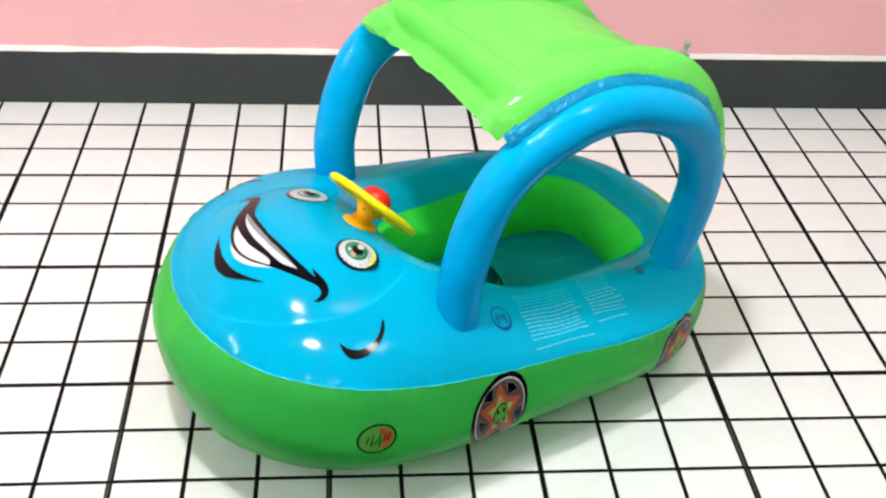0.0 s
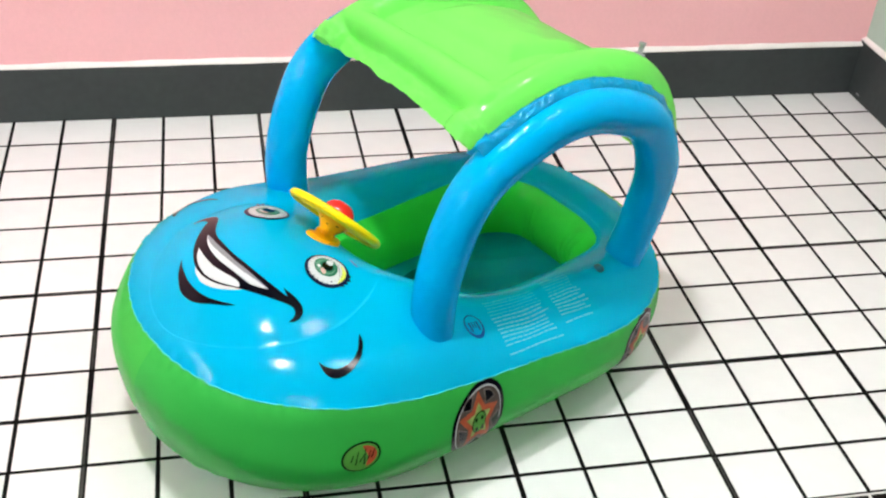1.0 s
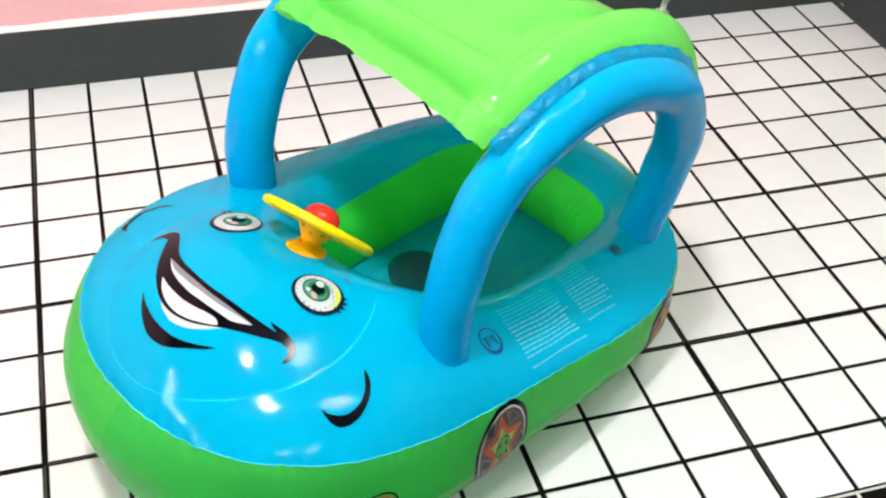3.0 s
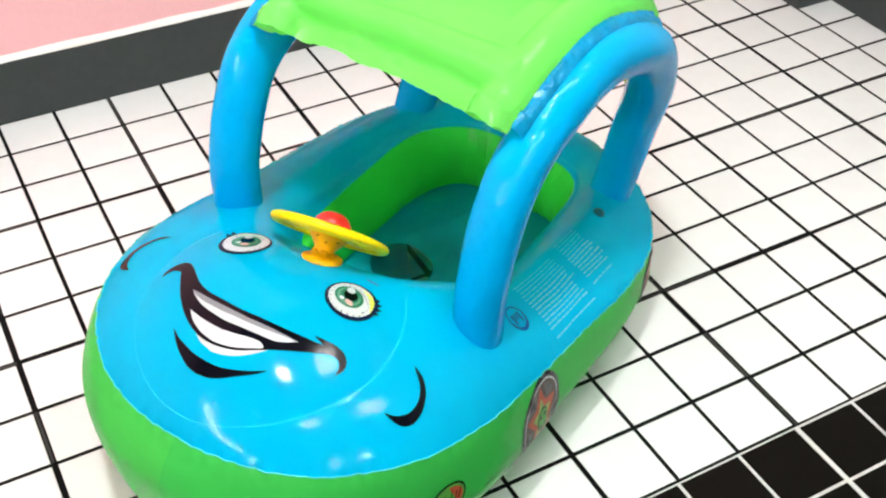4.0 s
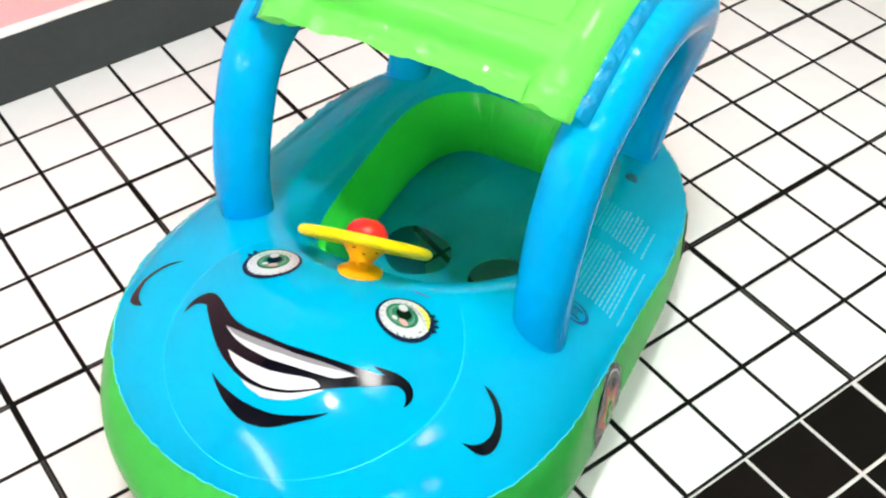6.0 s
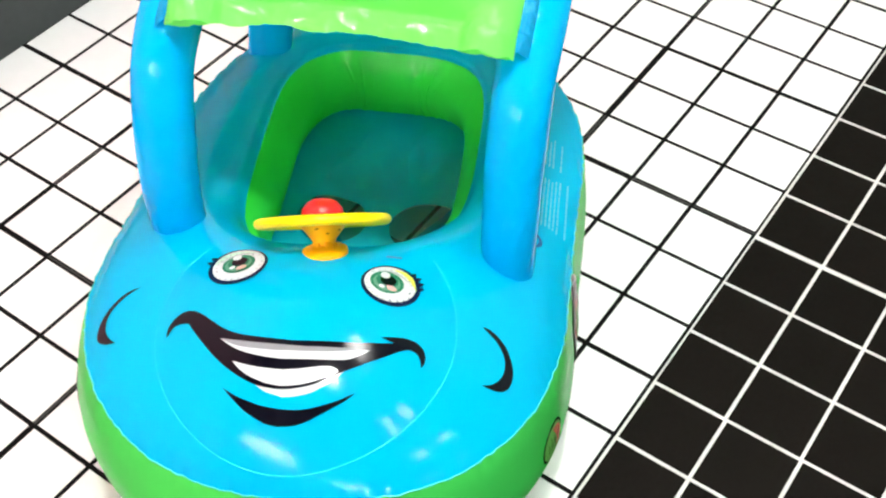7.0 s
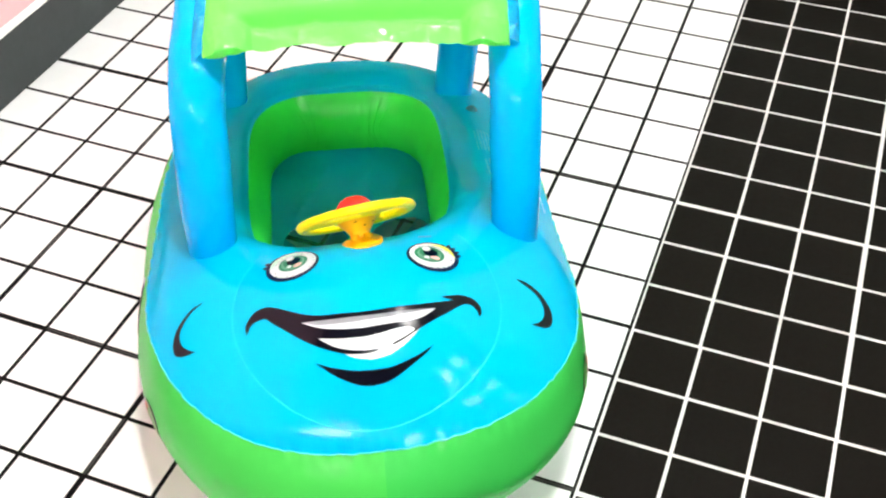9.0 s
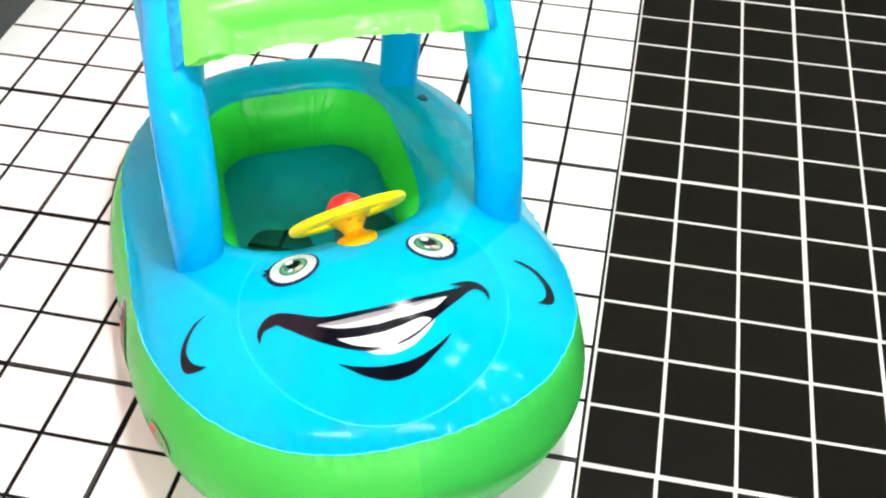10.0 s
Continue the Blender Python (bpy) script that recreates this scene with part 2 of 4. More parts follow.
rng = random.Random(3)
for y, z, w in ((1.158, 0.014, 0.010), (0.930, 0.012, 0.008), (0.905, 0.064, 0.014)):
    bm = bmesh.new()
    ring_pts = [bm.verts.new((EAST_A - SK_T - 0.0006, y + w * math.cos(k) * rng.uniform(0.5, 1.0), z + 0.35 * w * math.sin(k) * rng.uniform(0.5, 1.0))) for k in (2 * math.pi * j / 9 for j in range(9))]
    bm.faces.new(ring_pts)
    part("scuff", bm, PRINT_GREY, bpy.data.objects["baseboard_east"], "pale scuff mark", False)


def sealant(name, a, b, across, z, label):
    """A hand-run bead of sealant on top of a skirting, uneven along its length."""
    a, b = Vector(a), Vector(b)
    n = max(8, int((b - a).length / 0.012))
    rows = []
    for i in range(n + 1):
        p = a.lerp(b, i / n)
        w = 0.010 + 0.0015 * noise.noise((p.x * 9, p.y * 9, 3.1))
        h = 0.007 + 0.003 * noise.noise((p.x * 14, p.y * 14, 7.7))
        rows.append([p + Vector(across) * (w * u) + Vector((0, 0, z + h * v)) for u, v in ((1.12, -0.25), (1.05, 0.2), (0.6, 0.55), (0.0, 1.0))])
    return structure(name, grid(rows), CAULK, label, "sealant", True)


sealant("trim", (WEST, NORTH - 0.0005, 0), (EAST_A, NORTH - 0.0005, 0), (0, -1, 0), SK_H, "uneven white sealant bead on the grey skirting")
sealant("trim_east", (EAST_A - 0.0005, NORTH, 0), (EAST_A - 0.0005, JOG - SK_T, 0), (-1, 0, 0), SK_H + 0.012, "uneven white sealant bead on the grey skirting")
sealant("trim_step", (EAST_A - SK_T, JOG - 0.0005, 0), (EAST_B, JOG - 0.0005, 0), (0, -1, 0), SK_H + 0.012, "uneven white sealant bead on the grey skirting")
sealant("trim_long", (EAST_B - 0.0005, JOG, 0), (EAST_B - 0.0005, SOUTH, 0), (-1, 0, 0), SK_H + 0.012, "uneven white sealant bead on the grey skirting")


# ---- ceiling lights ----
def ceiling_light(x, y, size, glow, label, length=0.0):
    base = tagged(new("ceiling_light"), label, "lamp", "ceiling lights")
    base.location = (x, y, TOP)
    h, v = size / 2, (length or size) / 2
    part("frame", box(-h - 0.02, h + 0.02, -v - 0.02, v + 0.02, -0.02, 0.0, 0.004), METAL, base)
    part("diffuser", box(-h, h, -v, v, -0.026, -0.018, 0.002), glow, base, "glowing white diffuser")
    return base


ceiling_light(-0.88, -0.13, 0.18, LAMP_MAIN, "bright compact white ceiling light, lit")
ceiling_light(0.16, -0.14, 0.36, LAMP_PANEL, "square white ceiling light panel, lit")
for x, y in ((-1.08, -1.85), (-0.32, -1.85), (-1.9, -3.4), (-0.3, -3.4)):
    ceiling_light(x, y, 0.24, LAMP_SMALL, "small square white ceiling light panel, lit")
for x, y in ((-4.6, -0.1), (-4.6, -2.4)):
    ceiling_light(x, y, 0.32, LAMP_FAR, "long white ceiling light panel, lit", 1.2)


# ---- the inflatable float ----
HEADING = 28.0
CENTRE = (-0.357, 0.4043)
float_base = tagged(new("inflatable_float"), "inflatable blue and green toy car float with lime canopy", "baby float")
float_base.matrix_basis = pose(*CENTRE, 0, 0, 0, HEADING)

# The sheet's section at nose, flank and tail: share of the way from the cockpit rim to the seam, and height.
NOSE = [(0, 0.0300), (-0.03, 0.1000), (-0.03, 0.2000), (0, 0.2232), (0.07, 0.2536), (0.22, 0.2743), (0.45, 0.2743), (0.65, 0.2745), (0.84, 0.2614), (1, 0.2156)]
FLANK = [(0.14, 0.0300), (-0.12, 0.0750), (-0.2, 0.1250), (0, 0.1893), (0.09, 0.2045), (0.28, 0.2262), (0.48, 0.2273), (0.68, 0.2126), (0.85, 0.1934), (1, 0.1741)]
TAIL = [(0.24, 0.0300), (-0.16, 0.0700), (-0.34, 0.1150), (0, 0.1634), (0.09, 0.1768), (0.27, 0.1945), (0.47, 0.2022), (0.65, 0.2028), (0.83, 0.1988), (1, 0.1899)]
# Below the seam: how far the side bulges, how high the bulge sits, and how far in the float touches the floor.
BULGE, BELLY, INSET = (0.0496, 0.0055, 0.0143), (0.1432, 0.1447, 0.0918), (0.1485, 0.2001, 0.0922)
# The bonnet is domed: the rise along its middle, how steeply it falls to either side, and the width of the ridge.
DOME = (0.0268, 0.3246, 0.2919, -0.0224)
FORE, SPAN = -0.069, 0.517
RIM, SEAM, KEEL, FINE = 3, 9, 14, 8


# Hand-blown unevenness round the float, as waves of the bearing: plan of seam and rim, heights, and the side's roundness.
SEAM_PLAN = (-0.0046, 0.0016, 0.0133, 0.0011, -0.0044, -0.0006, -0.0149, 0.0023, -0.0001, 0.0009)
RIM_PLAN = (-0.0054, 0.0051, -0.0108, -0.0018, -0.0022, 0.0026, -0.0016, 0.0000)
RIM_RISE = (-0.0092, 0.0217, -0.0038, -0.0040, 0.0018)
CROWN_RISE = (0.0051, -0.0271, -0.0002, 0.0138, 0.0013, 0.0017, -0.0005, -0.0010, -0.0009)
SEAM_RISE = (0.0016, -0.0263, 0.0072, -0.0052, 0.0005, 0.0119, -0.0026, 0.0048, 0.0023, -0.0005, -0.0022)
BULGE_WAVE = (0.0197, 0.0081, -0.0024, 0.0033, 0.0039, 0.0015, 0.0101, 0.0008)
BELLY_WAVE = (0.0049, 0.0105, 0.0285, -0.0027)
INSET_WAVE = (0.0048, -0.0439, -0.0320, 0.0225, 0.0291, -0.0313)


def waves(terms, phi):
    """A sum of waves round the float; an odd count begins with the mean."""
    total, rest = (terms[0], terms[1:]) if len(terms) % 2 else (0.0, terms)
    for k in range(len(rest) // 2):
        total += rest[2 * k] * math.cos((k + 1) * phi) + rest[2 * k + 1] * math.sin((k + 1) * phi)
    return total


def oval(phi, mid, a, b, power):
    c, s = math.cos(phi), math.sin(phi)
    return Vector((mid + a * math.copysign(abs(c) ** (2 / power), c), b * math.copysign(abs(s) ** (2 / power), s), 0))


def inner_edge(phi):
    w = waves(RIM_PLAN, phi)
    return oval(phi, 0.0589, 0.2175, 0.1318, 3.215) + Vector((w * math.cos(phi), 0.0035 + w * math.sin(phi), 0))


def seam_edge(phi):
    w, front = waves(SEAM_PLAN, phi), smooth01(0.5 - 0.8 * math.cos(phi))
    return oval(phi, -0.0646, 0.4124, 0.2944, 2.1185 * front + 2.1493 * (1 - front)) + Vector((w * math.cos(phi), -0.0019 + w * math.sin(phi), 0))


def section(phi):
    """The sheet's section at one bearing, as points from the cockpit to the underside."""
    c = math.cos(phi)
    front, rear = smooth01((-c - 0.05) / 0.85), smooth01((c - 0.05) / 0.85)
    flank = 1 - front - rear

    def mix(three):
        return front * three[0] + flank * three[1] + rear * three[2]

    q, p = inner_edge(phi), seam_edge(phi)
    t = (seam_edge(phi + 0.02) - seam_edge(phi - 0.02)).normalized()
    out = Vector((t.y, -t.x, 0))
    rises = (waves(RIM_RISE, phi), waves(CROWN_RISE, phi), waves(SEAM_RISE, phi))
    knots = []
    for k, (a, b, d) in enumerate(zip(NOSE, FLANK, TAIL)):
        share, z = mix((a[0], b[0], d[0])), mix((a[1], b[1], d[1]))
        spot = q + (p - q) * share
        if 0.1 < share < 0.99:
            fore = smooth01((-c - FORE) / SPAN)
            wide = fore * a[1] + (1 - fore - rear) * b[1] + rear * d[1] if fore + rear < 1 else a[1]
            z += (wide - z) * smooth01((-spot.x - 0.10) / 0.22)
        up = (k - RIM) / (SEAM - RIM)
        at_rim, at_seam = max(0.0, 1 - 2 * up) if up >= 0 else k / RIM, max(0.0, 2 * up - 1)
        z += at_rim * rises[0] + at_seam * rises[2] + (1 - at_rim - at_seam if up >= 0 else 0.0) * rises[1]
        if 0 < share < 1:
            slope = DOME[1] if spot.y < 0 else DOME[2]
            fall = slope * (math.sqrt(spot.y ** 2 + DOME[3] ** 2) - DOME[3])
            z += (DOME[0] - fall) * smooth01((-spot.x - 0.15) / 0.14) * math.sin(math.pi * share) ** 0.7
        knots.append(spot + Vector((0, 0, z)))
    bulge, belly, inset, top = mix(BULGE) + waves(BULGE_WAVE, phi), mix(BELLY) + waves(BELLY_WAVE, phi), mix(INSET) + waves(INSET_WAVE, phi), knots[-1].z
    for push, z in ((0.75 * bulge, belly + 0.5 * (top - belly)), (bulge, belly), (bulge - 0.08 * (bulge + inset), 0.65 * belly), (bulge - 0.3 * (bulge + inset), 0.3 * belly),
                    (bulge - 0.6 * (bulge + inset), 0.09 * belly), (-inset, 0.002), (-inset - 0.03, 0.001)):
        knots.append(p + out * push + Vector((0, 0, z)))
    return [Vector((k[0], k[1], max(k[2], 0.001))) for k in spline(knots, FINE)]


ROUND = 504
bearings = [2 * math.pi * i / ROUND for i in range(ROUND)]
sections = [section(b) for b in bearings]
# The taut bonnet is smooth: heights are evened out between its rim and its seam.
heights = np.array([[p.z for p in line[RIM * FINE:SEAM * FINE + 1]] for line in sections])
share_front = np.array([[smooth01((-p.x - 0.08) / 0.10) for p in line[RIM * FINE:SEAM * FINE + 1]] for line in sections])


def evened(grid_z):
    z = grid_z.copy()
    for _ in range(45):
        near = 0.25 * (np.roll(z, 5, 0) + np.roll(z, -5, 0))
        near[:, 1:-1] += 0.25 * (z[:, :-2] + z[:, 2:])
        z[:, 1:-1] += (near - z)[:, 1:-1] * share_front[:, 1:-1]
    return z


even = evened(heights)
for _ in range(3):
    even = even + evened(heights - even)
# So are the flanks and the tail.


def faired(grid_z):
    z = grid_z.copy()
    for _ in range(80):
        near = 0.125 * (np.roll(z, 4, 0) + np.roll(z, -4, 0))
        near[:, 1:-1] += 0.125 * (z[:, :-2] + z[:, 2:])
        z[:, 1:-1] += near[:, 1:-1] - 0.5 * z[:, 1:-1]
    return z


smoothed = faired(even)
even = smoothed + faired(even - smoothed)
# The round weld ties the bonnet's sheet down, so that it swells on either side of it.
WELD_MID, WELD_RADIUS, WELD_DEPTH, WELD_REACH = (-0.318, 0.0), 0.152, 0.0055, 0.030
for line, row in zip(sections, even):
    for k, z in enumerate(row):
        p = line[RIM * FINE + k]
        off = abs(math.hypot(p.x - WELD_MID[0], p.y - WELD_MID[1]) - WELD_RADIUS)
        p.z = float(z) + (0.0013 - WELD_DEPTH * math.exp(-off / WELD_REACH)) * smooth01((-p.x - 0.19) / 0.06) * smooth01((SEAM * FINE - RIM * FINE - k) / 8)
# Puckers of the sheet beside its welded seam and rim, and upright creases in the cockpit wall.
CREASES = ((-0.10, 0.0016), (-0.22, 0.0024), (-0.38, 0.0024), (0.12, 0.0012), (0.26, 0.0018), (0.50, 0.0012), (-0.62, 0.0012), (2.5, 0.0010), (-2.5, 0.0010))
for b, line in zip(bearings, sections):
    seam, rim, keel = line[SEAM * FINE].copy(), line[RIM * FINE].copy(), line[KEEL * FINE].copy()
    middle = Vector((0.0, 0.0, 0.12))
    for k, p in enumerate(line):
        beside = 0.0024 * math.exp(-(p - seam).length / 0.012) + 0.0004 * math.exp(-(p - rim).length / 0.010) + 0.0034 * math.exp(-(p - keel).length / 0.026)
        fold = beside * (noise.noise(Vector((p.x * 95, p.y * 95, 0.4 * p.z * 95))) + 0.6 * noise.noise(Vector((p.x * 210, p.y * 210, 3.0))))
        if RIM * FINE < k < SEAM * FINE and p.y < -0.14:
            slack = smooth01((p.x + 0.12) / 0.08) * smooth01((0.16 - p.x) / 0.08)
            fold += 0.0022 * slack * (1 - 2.6 * abs(noise.noise(Vector((p.x * 13, p.y * 42, 2.0)))))
        if k < RIM * FINE and k > 1:
            for c, depth in CREASES:
                d = (b - c + math.pi) % (2 * math.pi) - math.pi
                if abs(d) < 0.08:
                    fold -= 0.8 * depth * math.exp(-(d / 0.024) ** 2) * smooth01((RIM * FINE - k) / 6)
        line[k] = p + (p - middle).normalized() * fold
        line[k].z = max(line[k].z, 0.001)


def crumple(p, amount, size):
    return Vector(p) + amount * Vector((noise.noise(p * size), noise.noise(p * size + Vector((5, 1, 2))), 0.4 * noise.noise(p * size + Vector((1, 7, 3)))))


hull_top = part("top_panel", grid([s[RIM * FINE:SEAM * FINE + 1] for s in sections], True), VINYL_TOP, float_base, "glossy bright blue vinyl top, teal towards the tail")
half = ROUND // 2
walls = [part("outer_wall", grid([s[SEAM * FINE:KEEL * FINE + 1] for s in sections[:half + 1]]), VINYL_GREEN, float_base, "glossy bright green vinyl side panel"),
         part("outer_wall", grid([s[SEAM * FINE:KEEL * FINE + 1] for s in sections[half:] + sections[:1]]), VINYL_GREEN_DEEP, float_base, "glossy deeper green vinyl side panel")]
part("bottom_panel", grid([s[KEEL * FINE:] for s in sections], True), VINYL_BLUE, float_base, "blue vinyl underside")
part("inner_wall", grid([s[:RIM * FINE + 1] for s in sections], True), VINYL_INNER, float_base, "green vinyl cockpit wall")
ring = [s[SEAM * FINE] for s in sections]
part("seam_weld", tube([crumple(p, 0.0012, 60) for p in ring], 0.0009, 6, True), WELD_SEAM, float_base, "pale green-blue welded seam")


ARCH = {
    -1: [(-0.186, -0.194, 0.222), (-0.177, -0.1925, 0.337), (-0.125, -0.1975, 0.4515), (0.000, -0.211, 0.5134), (0.127, -0.2206, 0.480), (0.201, -0.207, 0.388), (0.230, -0.1825, 0.2855), (0.211, -0.165, 0.153)],
    1: [(-0.162, 0.183, 0.2085), (-0.170, 0.176, 0.336), (-0.1225, 0.170, 0.4606), (-0.0176, 0.158, 0.510), (0.130, 0.169, 0.4745), (0.2185, 0.168, 0.387), (0.259, 0.171, 0.286), (0.2205, 0.180, 0.1605)],
}
ARCH_RADIUS = {-1: 0.0312, 1: 0.0325}


part("keel_weld", tube([crumple(s[KEEL * FINE - 10], 0.0012, 60) for s in sections], 0.0011, 6, True), WELD_KEEL, float_base, "pale green welded seam near the floor")


def arch_path(side, steps=10):
    return [Vector(p) for p in spline(ARCH[side], steps)]


def across(path, i):
    """The direction out of the arch, in its own plane."""
    t = (path[min(i + 1, len(path) - 1)] - path[max(i - 1, 0)]).normalized()
    return Vector((-t.z, 0, t.x)).normalized()


def arch_tube(side):
    """An inflated tube with a puckered weld along its outer edge."""
    path = arch_path(side, 44)
    n, sides, rows = len(path), 56, []
    for i, p in enumerate(path):
        t = (path[min(i + 1, n - 1)] - path[max(i - 1, 0)]).normalized()
        o = across(path, i)
        o = (o - t * o.dot(t)).normalized()
        s = t.cross(o)
        u = i / (n - 1)
        radius = ARCH_RADIUS[side] * (0.96 + 0.04 * math.sin(math.pi * u) - 0.09 * math.exp(-u / 0.07) - 0.05 * math.exp(-(1 - u) / 0.07))
        row = []
        for k in range(sides):
            a = 2 * math.pi * k / sides
            d = o * math.cos(a) + s * math.sin(a)
            w = p + d * radius
            beside = math.exp(-((math.sin(a) - 0.25) / 0.22) ** 2) if math.cos(a) > 0 else 0.25 * math.exp(-(math.sin(a) / 0.3) ** 2)
            ends = math.exp(-u / 0.03) + math.exp(-(1 - u) / 0.03)
            pucker = 0.0014 * (noise.noise(w * 135) + 0.6 * noise.noise(w * 230)) * beside + 0.0022 * noise.noise(w * 75) * ends + 0.0009 * noise.noise(w * 21)
            row.append(w + d * pucker)
        rows.append(row)
    bm = grid(rows, False, True)
    bm.verts.ensure_lookup_table()
    bm.faces.new([bm.verts[k] for k in range(sides)])
    bm.faces.new([bm.verts[len(bm.verts) - 1 - k] for k in range(sides)])
    return bm


for side in (-1, 1):
    part("arch", arch_tube(side), VINYL_BLUE, float_base, "shiny blue inflated arch tube with a puckered weld")

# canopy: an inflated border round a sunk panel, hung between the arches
FIRST, LAST = 84, 228
near_path, far_path = arch_path(-1, 40), arch_path(1, 40)
def crest(path, side):
    """The line on top of an arch that carries the canopy's edge."""
    return [p + Vector((0, -0.012 * side, 0)) + (ARCH_RADIUS[side] + 0.008 + 0.0085 * smooth01((i - 150) / 50)) * across(path, i) for i, p in enumerate(path)][FIRST:LAST]


near_crest, far_crest = crest(near_path, -1), crest(far_path, 1)
near_ups = [across(near_path, i) for i in range(len(near_path))][FIRST:LAST]
far_ups = [across(far_path, i) for i in range(len(far_path))][FIRST:LAST]
run = [0.0]
for i in range(1, len(far_crest)):
    run.append(run[-1] + 0.5 * ((far_crest[i] - far_crest[i - 1]).length + (near_crest[i] - near_crest[i - 1]).length))


def swollen(d, radius, height):
    """The rise of an inflated edge tube at a distance from its weld."""
    if d <= 0 or d >= 2 * radius:
        return 0.0
    return height * max(0.0, 1 - ((d - radius) / radius) ** 2) ** 0.8


def creases(p, size):
    """Sharp little folds, as in a hand-welded edge."""
    a = noise.noise(p * size)
    b = noise.noise(p * size * 2.3 + Vector((3, 8, 1)))
    return (1 - 2.5 * abs(a)) + 0.5 * (1 - 2.5 * abs(b))


forward = (far_crest[0] - far_crest[6] + near_crest[0] - near_crest[6]).normalized()


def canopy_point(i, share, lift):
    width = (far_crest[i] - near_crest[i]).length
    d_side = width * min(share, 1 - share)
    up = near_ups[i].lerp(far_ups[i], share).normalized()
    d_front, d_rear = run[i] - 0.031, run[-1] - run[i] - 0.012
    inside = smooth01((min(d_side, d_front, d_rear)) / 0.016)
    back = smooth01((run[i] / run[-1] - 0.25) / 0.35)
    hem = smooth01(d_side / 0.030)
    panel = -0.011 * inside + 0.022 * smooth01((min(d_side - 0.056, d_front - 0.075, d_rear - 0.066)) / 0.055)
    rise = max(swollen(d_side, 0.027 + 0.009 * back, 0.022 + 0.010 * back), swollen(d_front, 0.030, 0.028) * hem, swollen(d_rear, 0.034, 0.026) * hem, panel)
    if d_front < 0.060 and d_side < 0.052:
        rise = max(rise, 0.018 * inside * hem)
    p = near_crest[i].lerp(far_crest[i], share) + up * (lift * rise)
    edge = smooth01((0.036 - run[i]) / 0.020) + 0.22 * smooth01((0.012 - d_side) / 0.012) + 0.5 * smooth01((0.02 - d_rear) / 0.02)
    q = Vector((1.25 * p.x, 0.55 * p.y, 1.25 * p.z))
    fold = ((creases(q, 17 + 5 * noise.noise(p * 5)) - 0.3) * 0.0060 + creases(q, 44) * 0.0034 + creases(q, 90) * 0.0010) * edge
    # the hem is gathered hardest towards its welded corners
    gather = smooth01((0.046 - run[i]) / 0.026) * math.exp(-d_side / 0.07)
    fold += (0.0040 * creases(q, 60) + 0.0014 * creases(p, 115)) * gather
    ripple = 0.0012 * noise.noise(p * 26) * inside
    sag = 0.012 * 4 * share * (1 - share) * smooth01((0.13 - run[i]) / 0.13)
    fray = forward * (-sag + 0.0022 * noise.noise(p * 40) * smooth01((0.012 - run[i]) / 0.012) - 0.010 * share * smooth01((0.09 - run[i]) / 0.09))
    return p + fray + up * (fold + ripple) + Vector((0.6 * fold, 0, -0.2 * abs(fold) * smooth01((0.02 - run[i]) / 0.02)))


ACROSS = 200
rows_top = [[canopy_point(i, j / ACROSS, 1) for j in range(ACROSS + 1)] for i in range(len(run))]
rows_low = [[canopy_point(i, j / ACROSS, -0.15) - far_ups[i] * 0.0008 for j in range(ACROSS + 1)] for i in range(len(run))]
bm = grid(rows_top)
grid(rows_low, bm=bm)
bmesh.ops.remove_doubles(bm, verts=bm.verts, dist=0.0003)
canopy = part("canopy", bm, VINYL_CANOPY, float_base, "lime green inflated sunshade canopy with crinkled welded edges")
for side, edge in ((-1, near_crest), (1, far_crest)):
    path = near_path if side < 0 else far_path
    rows = []
    hem_line = [row[0 if side < 0 else -1] for row in rows_top]
    for half_step in range(5, 2 * len(edge) - 1):
        i, part_way = half_step // 2, 0.5 * (half_step % 2)
        j = min(i + 1, len(edge) - 1)
        start = hem_line[i].lerp(hem_line[j], part_way) + Vector((0, -0.002 * side, 0)) - 0.0008 * across(path, FIRST + i)
        middle = path[FIRST + i].lerp(path[min(FIRST + j, len(path) - 1)], part_way)
        o = across(path, FIRST + i)
        end = middle + (ARCH_RADIUS[side] + 0.0006) * (math.cos(0.06) * o + math.sin(0.06) * Vector((0, side, 0)))
        crown = middle + (ARCH_RADIUS[side] + 0.004) * o
        spread = 0.93 + 0.07 * smooth01(i / 6) * smooth01((len(edge) - 1 - i) / 12)
        end, crown = start.lerp(end, spread), start.lerp(crown, spread)
        strip = [start * (1 - u) ** 2 + crown * (2 * u * (1 - u)) + end * u ** 2 for u in (k / 12 for k in range(13))]
        rows.append([p + o * ((0.0020 * max(0.0, creases(p, 33)) + 0.0020 * creases(p, 85) + 0.0008 * noise.noise(p * 300)) * min(1.0, k / 3, (12 - k) / 6)) for k, p in enumerate(strip)])
    part("flap", grid(rows), VINYL_FLAP, float_base, "crinkled blue weld flap along the arch")

# cockpit floor, a slack sheet with its two leg holes
SEAT_Z, HOLES = 0.068, ((0.0285, 0.062), (0.0285, -0.066))


def seat_height(x, y):
    """The sheet sags between the walls and has slack folds."""
    r = min(1.0, math.hypot((x - 0.034) / 0.21, (y - 0.009) / 0.13))
    folds = 1 - abs(noise.noise(Vector((x * 9 + y * 7, y * 16 - x * 5, 0.3)))) * 2.2
    return SEAT_Z - 0.010 * (1 - r * r) + 0.007 * folds * (1 - r ** 4)


